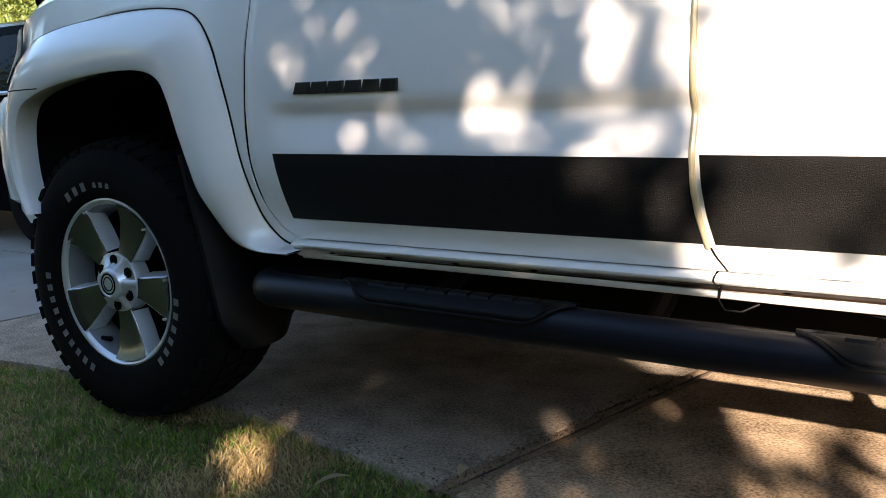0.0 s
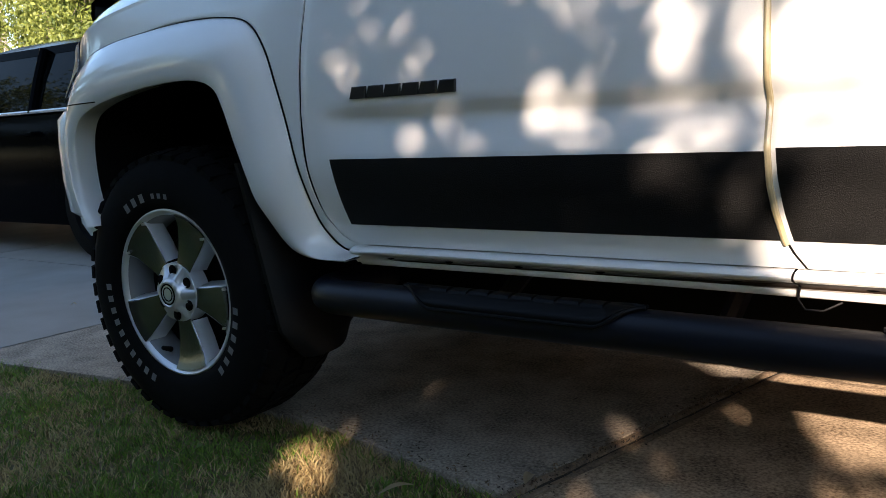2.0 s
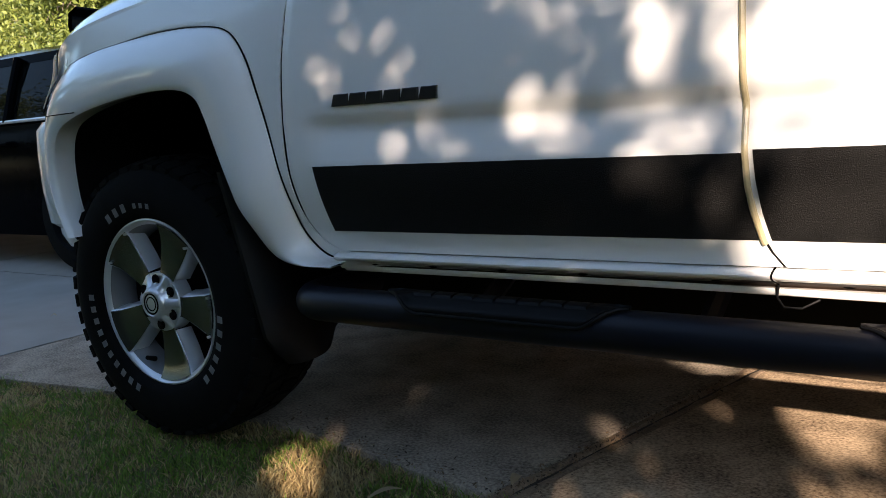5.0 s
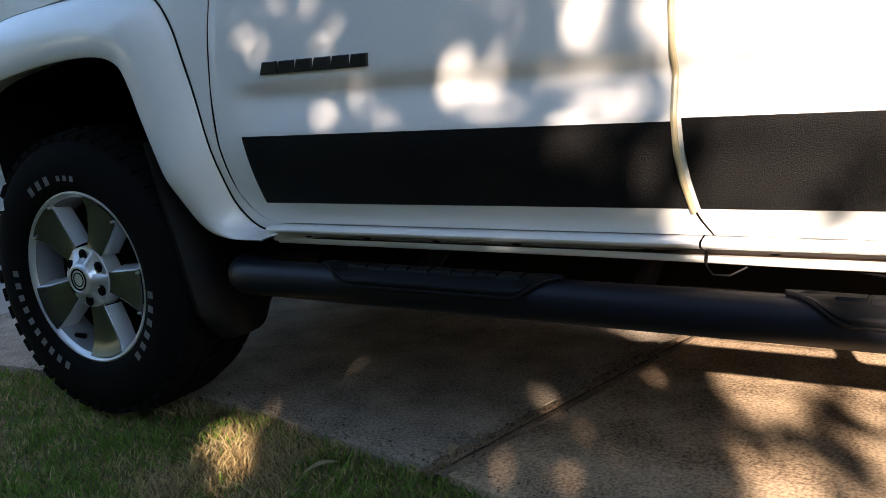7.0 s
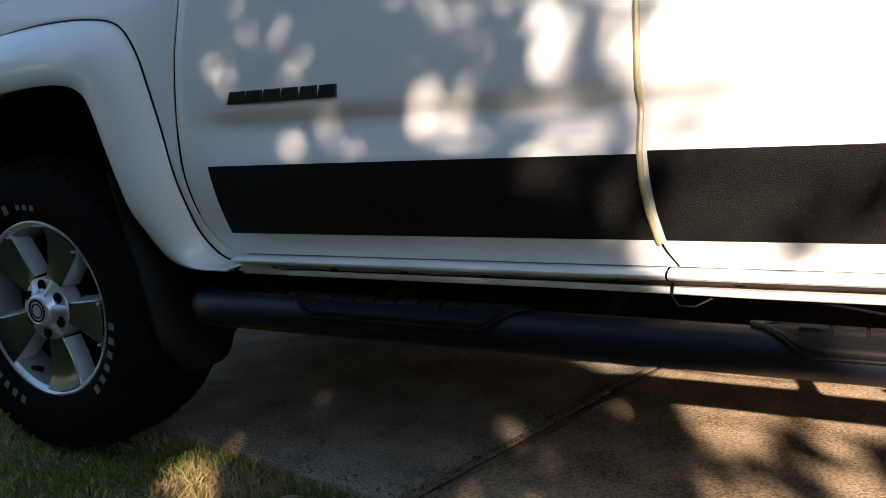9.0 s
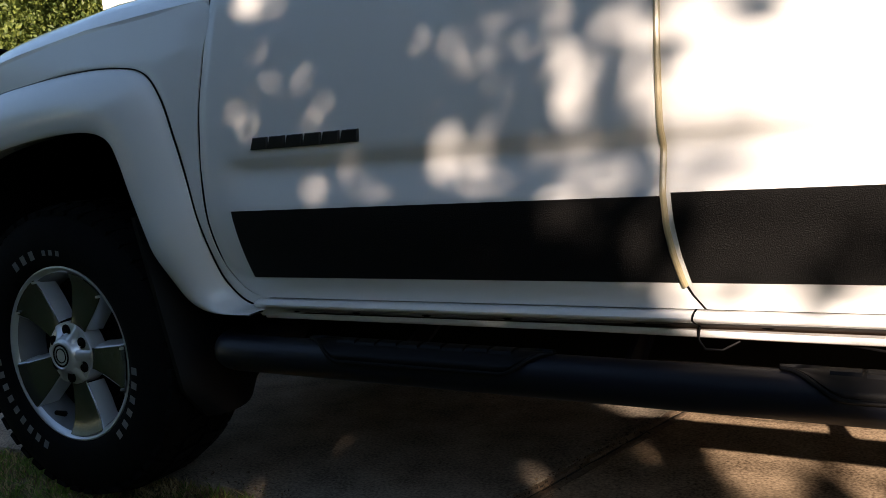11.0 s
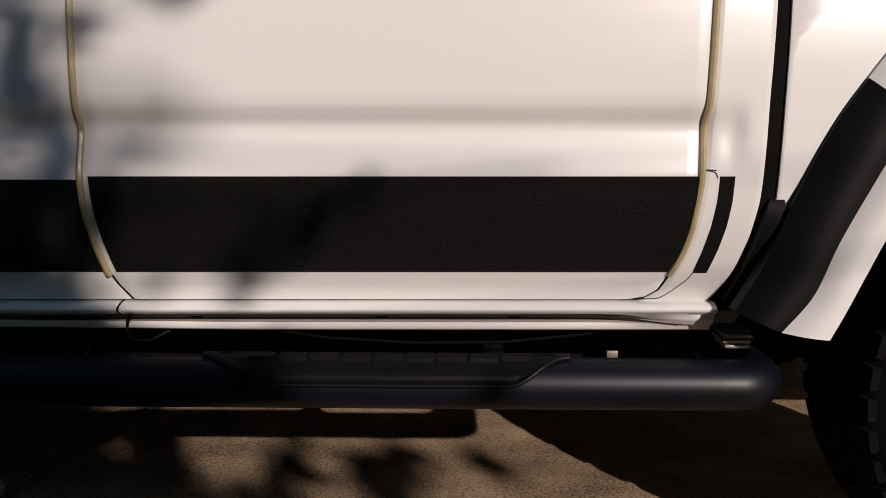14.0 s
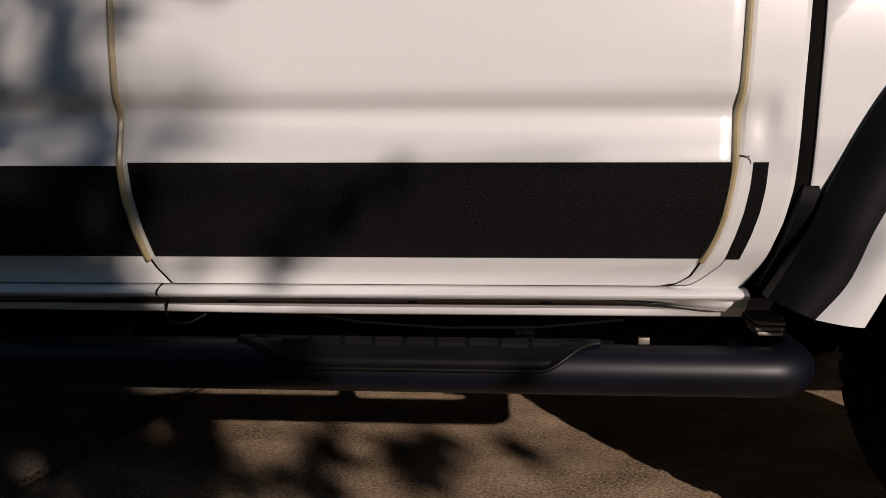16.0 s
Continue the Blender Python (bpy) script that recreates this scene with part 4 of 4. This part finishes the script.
# ---- trees ----
def leaves(points, size, rnd, droop=0.9):
    """Pointed leaves round the given points, as plain vertex and face lists."""
    vs, fs = [], []
    for p in points:
        a, b, c = rnd.uniform(0, 6.283), rnd.gauss(0, droop), rnd.gauss(0, droop)
        s = size * rnd.uniform(0.6, 1.35)
        m = Euler((b, c, a)).to_matrix()
        i = len(vs)
        for q in ((-0.5, 0, 0), (-0.1, 0.26, 0.05), (0.5, 0, -0.06), (-0.1, -0.26, 0.05)):
            vs.append(tuple(Vector(p) + m @ (Vector(q) * s)))
        fs.append((i, i + 1, i + 2, i + 3))
    return vs, fs


def tree(name, base, fork, crowns, count, size, material, label, seed, keep=None, radius=0.16):
    """A tapered trunk, limbs out to each clump of the crown, and leaves in uneven clumps."""
    rnd = random.Random(seed)
    t = thing(name, base, label, "tree")
    b = Vector(base)
    bm = bmesh.new()
    path = [Vector((0, 0, -0.1)), Vector((0.02, 0.01, fork * 0.3)), Vector((-0.03, 0.04, fork * 0.7)), Vector((0.05, 0, fork))]
    top = max((Vector(c) for c, r in crowns), key=lambda v: v.z - (0.7 * math.hypot(v.x, v.y) if len(crowns) > 60 else 0.0))
    path += [path[-1].lerp(top, 0.5), top]
    tube(bm, path, [radius * 1.3, radius, radius * 0.9, radius * 0.75, radius * 0.4, 0.02], 12)
    part("trunk", bm, BARK, t, "grey-brown furrowed trunk")
    pts = []
    for index, (c, r) in enumerate(crowns):
        c, r = Vector(c), Vector(r)
        bm = bmesh.new()
        start = path[3].lerp(path[4], rnd.random() * 0.7)
        mid = start.lerp(c, 0.5) + Vector((rnd.gauss(0, 0.12), rnd.gauss(0, 0.12), 0.15))
        thin = keep is not None and (index % 13 or not keep(c + b, random.Random(1)))
        clear = keep is not None and not all(keep(start.lerp(c, f) + b, random.Random(1)) for f in (0.0, 0.2, 0.4, 0.6, 0.8))
        thin = thin or clear
        tube(bm, [start, mid, c], [0.005, 0.004, 0.003] if clear else [0.014, 0.009, 0.004] if thin else [radius * 0.38, radius * 0.22, 0.012], 8)
        for k in range(0 if thin else 5):
            d = Vector((rnd.gauss(0, 1), rnd.gauss(0, 1), rnd.gauss(0, 0.7))).normalized()
            e = c + Vector(d[i] * r[i] for i in range(3)) * 0.8
            tube(bm, [mid.lerp(c, rnd.uniform(0.3, 1)), c.lerp(e, 0.5) + Vector((0, 0, 0.06)), e], [radius * 0.14, radius * 0.08, 0.006], 6)
        part("limb", bm, BARK, t)
        vol = r.x * r.y * r.z
        for k in range(max(3, int(count[0] * vol))):
            d = Vector((rnd.gauss(0, 1), rnd.gauss(0, 1), rnd.gauss(0, 1))).normalized() * rnd.uniform(0.25, 1.0) ** 0.5
            q = c + Vector(d[i] * r[i] for i in range(3))
            w = rnd.uniform(0.10, 0.26) * (1 if size < 0.2 else 2.2)
            for j in range(count[1]):
                p = q + Vector((rnd.gauss(0, w), rnd.gauss(0, w), rnd.gauss(0, w * 0.7)))
                if keep is None or keep(p + b, rnd):
                    pts.append(p)
    vs, fs = leaves(pts, size, rnd)
    raw("crown", vs, fs, material, t, "uneven crown of small leaves")
    return t


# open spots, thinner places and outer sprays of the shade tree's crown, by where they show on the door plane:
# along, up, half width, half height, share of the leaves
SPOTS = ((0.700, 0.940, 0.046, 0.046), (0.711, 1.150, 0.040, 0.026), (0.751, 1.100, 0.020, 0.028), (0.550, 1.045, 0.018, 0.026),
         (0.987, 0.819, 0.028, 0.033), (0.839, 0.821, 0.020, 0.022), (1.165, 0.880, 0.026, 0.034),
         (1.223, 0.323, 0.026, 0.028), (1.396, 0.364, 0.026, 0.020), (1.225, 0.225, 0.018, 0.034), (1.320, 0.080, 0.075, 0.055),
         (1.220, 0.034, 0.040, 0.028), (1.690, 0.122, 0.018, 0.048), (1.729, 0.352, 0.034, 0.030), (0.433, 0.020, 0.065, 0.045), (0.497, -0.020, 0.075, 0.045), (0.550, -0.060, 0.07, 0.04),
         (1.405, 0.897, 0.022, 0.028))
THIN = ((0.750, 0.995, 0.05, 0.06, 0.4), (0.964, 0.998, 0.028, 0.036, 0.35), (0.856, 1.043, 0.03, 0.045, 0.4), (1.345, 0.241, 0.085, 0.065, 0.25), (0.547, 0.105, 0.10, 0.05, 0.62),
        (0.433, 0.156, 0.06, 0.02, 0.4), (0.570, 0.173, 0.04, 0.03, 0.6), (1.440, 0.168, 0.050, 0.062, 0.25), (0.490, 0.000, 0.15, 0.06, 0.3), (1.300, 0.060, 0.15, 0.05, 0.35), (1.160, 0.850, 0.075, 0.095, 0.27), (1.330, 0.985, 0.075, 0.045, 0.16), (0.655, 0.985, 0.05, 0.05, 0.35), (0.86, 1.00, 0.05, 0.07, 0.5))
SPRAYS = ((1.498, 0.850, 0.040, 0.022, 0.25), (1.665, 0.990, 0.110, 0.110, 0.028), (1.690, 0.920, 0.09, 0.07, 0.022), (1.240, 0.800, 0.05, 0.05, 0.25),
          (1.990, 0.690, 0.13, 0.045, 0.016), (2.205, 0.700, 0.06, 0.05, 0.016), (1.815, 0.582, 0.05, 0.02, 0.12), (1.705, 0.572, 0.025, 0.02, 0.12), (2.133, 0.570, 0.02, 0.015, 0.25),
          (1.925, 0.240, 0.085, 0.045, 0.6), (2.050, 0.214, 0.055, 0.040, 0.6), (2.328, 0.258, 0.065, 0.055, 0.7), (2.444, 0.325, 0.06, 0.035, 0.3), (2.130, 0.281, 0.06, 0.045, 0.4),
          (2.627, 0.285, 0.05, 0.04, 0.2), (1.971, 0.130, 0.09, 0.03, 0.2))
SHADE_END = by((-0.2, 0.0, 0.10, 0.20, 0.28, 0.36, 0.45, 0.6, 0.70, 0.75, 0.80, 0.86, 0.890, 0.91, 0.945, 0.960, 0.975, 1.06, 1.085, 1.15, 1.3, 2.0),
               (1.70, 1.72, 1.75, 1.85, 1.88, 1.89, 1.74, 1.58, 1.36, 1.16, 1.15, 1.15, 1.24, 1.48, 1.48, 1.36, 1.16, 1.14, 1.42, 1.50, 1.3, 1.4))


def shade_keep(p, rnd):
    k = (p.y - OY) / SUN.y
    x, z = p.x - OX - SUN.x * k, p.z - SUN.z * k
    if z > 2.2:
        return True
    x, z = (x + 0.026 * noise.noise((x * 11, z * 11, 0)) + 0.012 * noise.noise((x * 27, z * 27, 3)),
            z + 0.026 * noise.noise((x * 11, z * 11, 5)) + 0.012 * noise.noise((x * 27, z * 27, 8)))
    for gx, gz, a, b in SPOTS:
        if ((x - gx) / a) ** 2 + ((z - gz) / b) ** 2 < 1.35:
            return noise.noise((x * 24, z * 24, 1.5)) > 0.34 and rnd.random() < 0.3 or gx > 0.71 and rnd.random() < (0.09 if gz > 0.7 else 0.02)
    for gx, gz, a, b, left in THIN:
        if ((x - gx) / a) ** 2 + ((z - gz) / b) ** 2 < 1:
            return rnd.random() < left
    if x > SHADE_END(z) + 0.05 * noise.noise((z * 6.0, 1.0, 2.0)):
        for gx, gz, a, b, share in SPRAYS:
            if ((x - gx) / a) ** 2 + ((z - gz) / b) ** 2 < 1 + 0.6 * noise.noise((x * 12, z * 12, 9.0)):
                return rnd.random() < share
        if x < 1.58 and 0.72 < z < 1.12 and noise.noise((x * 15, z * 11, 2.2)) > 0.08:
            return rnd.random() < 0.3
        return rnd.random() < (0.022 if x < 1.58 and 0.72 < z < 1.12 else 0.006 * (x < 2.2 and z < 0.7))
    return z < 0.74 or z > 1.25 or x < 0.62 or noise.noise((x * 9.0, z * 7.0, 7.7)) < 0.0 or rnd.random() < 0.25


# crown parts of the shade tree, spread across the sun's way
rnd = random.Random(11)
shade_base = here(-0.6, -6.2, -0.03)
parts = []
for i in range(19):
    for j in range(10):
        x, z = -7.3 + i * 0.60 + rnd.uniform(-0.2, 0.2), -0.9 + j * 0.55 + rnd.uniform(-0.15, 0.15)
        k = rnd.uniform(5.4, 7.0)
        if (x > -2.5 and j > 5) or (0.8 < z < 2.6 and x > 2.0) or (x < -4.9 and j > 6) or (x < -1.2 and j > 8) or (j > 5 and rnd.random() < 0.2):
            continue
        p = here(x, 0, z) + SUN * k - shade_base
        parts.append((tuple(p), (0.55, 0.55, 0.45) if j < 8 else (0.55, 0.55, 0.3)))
# unseen clumps added overhead to keep skylight off the ground
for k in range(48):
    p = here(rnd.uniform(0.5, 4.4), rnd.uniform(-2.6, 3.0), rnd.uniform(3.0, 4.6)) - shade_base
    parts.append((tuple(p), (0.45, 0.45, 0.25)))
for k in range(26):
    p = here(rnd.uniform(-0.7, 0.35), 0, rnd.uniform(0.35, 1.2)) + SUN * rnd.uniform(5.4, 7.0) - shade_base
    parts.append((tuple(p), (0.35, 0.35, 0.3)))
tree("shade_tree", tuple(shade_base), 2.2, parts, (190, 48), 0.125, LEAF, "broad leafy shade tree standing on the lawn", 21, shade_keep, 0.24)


def far_keep(p, rnd):
    k = (p.y - OY) / SUN.y
    x, z = p.x - OX - SUN.x * k, p.z - SUN.z * k
    if z > 1.6:
        return True
    return rnd.random() < (0.75 + 1.7 * noise.noise((x * 6.5, z * 8.5, 3.3)) - 0.9 * step(1.55, 1.74, x) + 0.5 * math.exp(-((x - 1.53) / 0.09) ** 2 - ((z - 1.02) / 0.13) ** 2)) * (0.1 + 0.9 * step(0.66, 0.74, z))


# a taller tree farther along the sun's way, whose sparse outer twigs only soften the light
tall_base = here(4.7, -12.6, -0.03)
rnd = random.Random(31)
parts = []
for k in range(34):
    far = k > 21
    x, z = (rnd.gauss(-3.2, 1.2), rnd.uniform(2.3, 4.4)) if far else (rnd.uniform(1.0, 1.8), rnd.uniform(0.76, 1.3))
    p = here(x, 0, z) + SUN * rnd.uniform(12.5, 15.5) - tall_base
    parts.append((tuple(p), (0.8, 0.8, 0.6) if far else (0.26, 0.26, 0.22)))
tree("tall_tree", tuple(tall_base), 4.4, parts, (100, 7), 0.12, LEAF, "tall thinly leafed tree across the lawn", 22, far_keep, 0.15)

# garden trees beyond the drive
rnd = random.Random(17)
def garden_tree(at, h, spread, seed, label):
    r = random.Random(seed)
    cr = []
    for k in range(9):
        a = r.uniform(0, 6.283)
        u = r.uniform(0.0, 1.0)
        cr.append(((math.cos(a) * spread * (1 - u * 0.5) * r.uniform(0.3, 0.8), math.sin(a) * spread * (1 - u * 0.5) * r.uniform(0.3, 0.8), h * (0.22 + 0.72 * u)), (spread * 0.5, spread * 0.5, h * 0.16)))
    return tree("garden_tree", tuple(here(*at)), h * 0.25, cr, (52 / (spread * 0.5) ** 2, 90), 0.085, LEAF_FAR, label, seed, None, 0.06 * spread)


for i, (x, y, h, s) in enumerate(((-10.9, 7.4, 5.5, 1.4), (-10.6, 8.7, 5.0, 1.6), (-10.0, 9.8, 5.6, 1.7), (-12.9, 9.7, 7.0, 1.8), (-12.2, 11.3, 7.0, 2.2), (-14.2, 12.2, 8.0, 2.4), (-13.4, 8.8, 6.5, 1.4), (-16.5, 11.0, 8.5, 2.6), (-15.6, 9.3, 8.0, 2.0), (-17.6, 13.5, 9.0, 3.0), (-13.0, 14.0, 9.0, 2.8))):
    garden_tree((x, y, -0.03), h, s, 40 + i, "sunlit green garden tree beyond the drive")
for i, (x, y, h, s) in enumerate(((-9.0, 5.6, 1.9, 0.9), (-8.4, 6.2, 2.1, 1.0))):
    garden_tree((x, y, -0.03), h, s, 60 + i, "bright yellow-green garden bush beyond the drive")

# unseen trees added round the lawn to block low sky and darken reflections
sky_screen_tree = garden_tree((16.0, -13.0, -0.03), 5.0, 2.6, 71, "unseen garden tree added to block low sky light")
sky_screen_tree["group"] = "trees round the lawn"
for x, y in ((-2, -11.5), (-6, -11), (-9.5, -10.5), (1.6, -13), (-4, -14), (4.5, -20), (9.5, -21), (13, -13.5), (16.5, -10), (20, -9), (9.5, -1.2), (10.0, 2.8), (22, -3), (-17, -12), (21, 4), (-10.5, -3.5), (-11.5, -6.5), (-13.5, -1.5), (-14.5, 1.5)):
    copy_thing(sky_screen_tree, Matrix.Translation(here(x, y, -0.03)) @ Matrix.Rotation(x, 4, "Z"))

# ---- houses ----
def house(at, turn, size, wall_mat, label, boards=True):
    w, d, h = size
    t = thing("house", tuple(here(*at)), label, "house", turn=turn)
    bm = bmesh.new()
    box(bm, (0, 0, 0), (w, d, h))
    part("wall", bm, wall_mat, t)
    if boards:
        n = int(h / 0.25)
        for k in range(n):
            z = 0.1 + k * 0.25
            for face in (0, 1):
                b2 = bmesh.new()
                if face == 0:
                    prof = [(-0.004, z), (-0.026, z), (-0.008, z + 0.256)]
                    mesh_grid(b2, [[(x, y, zz) for y, zz in prof] for x in (0.1, w - 0.1)])
                else:
                    prof = [(w + 0.004, z), (w + 0.026, z), (w + 0.008, z + 0.256)]
                    mesh_grid(b2, [[(x, y, zz) for x, zz in prof] for y in (0.1, d)])
                part("siding_board", b2, wall_mat, t)
        for x, y in ((w - 0.09, -0.035), (0.0, -0.035)):
            part("corner_board", boxed((x, y, 0), (x + 0.125, y + 0.13, h), 0.004), TRIMPAINT, t)
    bm = bmesh.new()
    rows = [[(x, -0.5, h), (x, d / 2, h + d * 0.28), (x, d + 0.5, h), (x, d + 0.5, h - 0.15), (x, -0.5, h - 0.15)] for x in (-0.4, w + 0.4)]
    vs = mesh_grid(bm, rows, True)
    cap(bm, vs[0]); cap(bm, vs[1])
    part("roof", bm, ROOFING, t)
    return t


house((-16.4, 3.9, -0.03), 108, (6.0, 6, 5.5), SIDING, "beige horizontal-siding house behind the drive")
house((-8.5, 7.5, -0.03), 0, (7.5, 6, 6.0), TRIMPAINT, "plain white house wall beyond the trees", False)


# an unseen low wall, added past the drive to block light under the truck
bm = bmesh.new()
box(bm, (-2.2, 2.75, -0.03), (6.5, 2.87, 1.25), 0.01)
box(bm, (-2.22, 2.73, 1.25), (6.52, 2.89, 1.30), 0.01)
light_block_far = part("light_block_far", bm, BLOCK_BROWN)
light_block_far.location = here(0, 0, 0)
tagged(light_block_far, "unseen low brown wall added to block light under the truck", "wall", kind="structure")


# an unseen wall, added across the lawn to cut off low sky light
bm = bmesh.new()
box(bm, (-10.0, -8.25, -0.03), (13.0, -8.05, 2.75), 0.01)
box(bm, (-10.03, -8.29, 2.75), (13.03, -8.01, 2.83), 0.01)
light_block_near = part("light_block_near", bm, BLOCK_BROWN)
light_block_near.location = here(0, 0, 0)
tagged(light_block_near, "unseen brown wall added across the lawn to block low light", "wall", kind="structure")


# ---- the dark car in front ----
car = thing("parked_car", tuple(here(-5.1, 1.75, 0)), "black crossover with a bright window strip, parked ahead on the drive", "car")
bm = bmesh.new()
rows = []
for z, i0, x0, x1 in ((0.22, 0.04, -2.2, 2.6), (0.45, 0.0, -2.28, 2.72), (0.75, 0.0, -2.28, 2.75), (0.93, 0.02, -2.2, 2.72), (0.985, 0.05, -2.1, 2.7)):
    n = 24
    ring_pts = []
    for k in range(4 * n):
        a = 2 * math.pi * k / (4 * n)
        c, s = math.cos(a), math.sin(a)
        e = 0.28
        ring_pts.append(((x0 + x1) / 2 + (x1 - x0) / 2 * math.copysign(abs(c) ** e, c), 0.92 + (0.92 - i0) * math.copysign(abs(s) ** e, s), z))
    rows.append(ring_pts)
vs = mesh_grid(bm, rows, True)
cap(bm, vs[-1])
part("body", bm, BLACKPAINT, car)
bm = bmesh.new()
rows = []
for z, i0, x0, x1 in ((0.985, 0.06, -1.2, 2.66), (1.18, 0.13, -0.6, 2.6), (1.40, 0.23, 0.15, 2.45)):
    rows.append([((x0 + x1) / 2 + (x1 - x0) / 2 * math.copysign(abs(math.cos(a)) ** 0.25, math.cos(a)), 0.92 + (0.92 - i0) * math.copysign(abs(math.sin(a)) ** 0.25, math.sin(a)), z) for a in np.linspace(0, 2 * math.pi, 81)[:-1]])
mesh_grid(bm, rows, True)
part("window", bm, GLASS_DARK, car, "dark tinted windows")
bm = bmesh.new()
rows = []
for z, i0, x0, x1 in ((1.375, 0.215, 0.05, 2.5), (1.43, 0.24, 0.2, 2.45), (1.475, 0.34, 0.5, 2.35), (1.50, 0.5, 0.8, 2.2)):
    rows.append([((x0 + x1) / 2 + (x1 - x0) / 2 * math.copysign(abs(math.cos(a)) ** 0.3, math.cos(a)), 0.92 + (0.92 - i0) * math.copysign(abs(math.sin(a)) ** 0.3, math.sin(a)), z) for a in np.linspace(0, 2 * math.pi, 81)[:-1]])
vs = mesh_grid(bm, rows, True)
cap(bm, vs[-1])
part("roof", bm, BLACKPAINT, car)
for x0, x1, w in ((-1.18, 0.1, 0.035), (0.2, 0.4, 0.03), (1.38, 1.36, 0.032), (2.62, 2.42, 0.06)):
    bm = bmesh.new()
    tube(bm, [(x0, 0.045, 0.975), ((x0 + x1) / 2, 0.115, 1.18), (x1, 0.205, 1.41)], w, 8)
    part("pillar", bm, BLACKPAINT, car)
bm = bmesh.new()
tube(bm, [(-1.2, 0.035, 0.985), (0, 0.03, 0.985), (1.2, 0.03, 0.985), (2.5, 0.04, 0.99)], 0.013, 6)
part("window_strip", bm, CHROME, car, "bright metal window strip")
for x in (0.35, 1.3):
    bm = bmesh.new()
    tube(bm, [(x, 0.02, 0.84), (x + 0.02, -0.03, 0.84), (x + 0.18, -0.03, 0.845), (x + 0.2, 0.02, 0.845)], 0.012, 8)
    part("door_handle", bm, BLACKPAINT, car)
for x in (-1.4, 2.05):
    for y in (-0.01, 1.63):
        bm = bmesh.new()
        lathe(bm, ((0.001, 0.03), (0.2, 0.03), (0.22, 0.0), (0.33, 0.01), (0.345, 0.05), (0.345, 0.2), (0.3, 0.22)), 40, centre=(x, y, 0.345))
        part("wheel", bm, RUBBER, car)
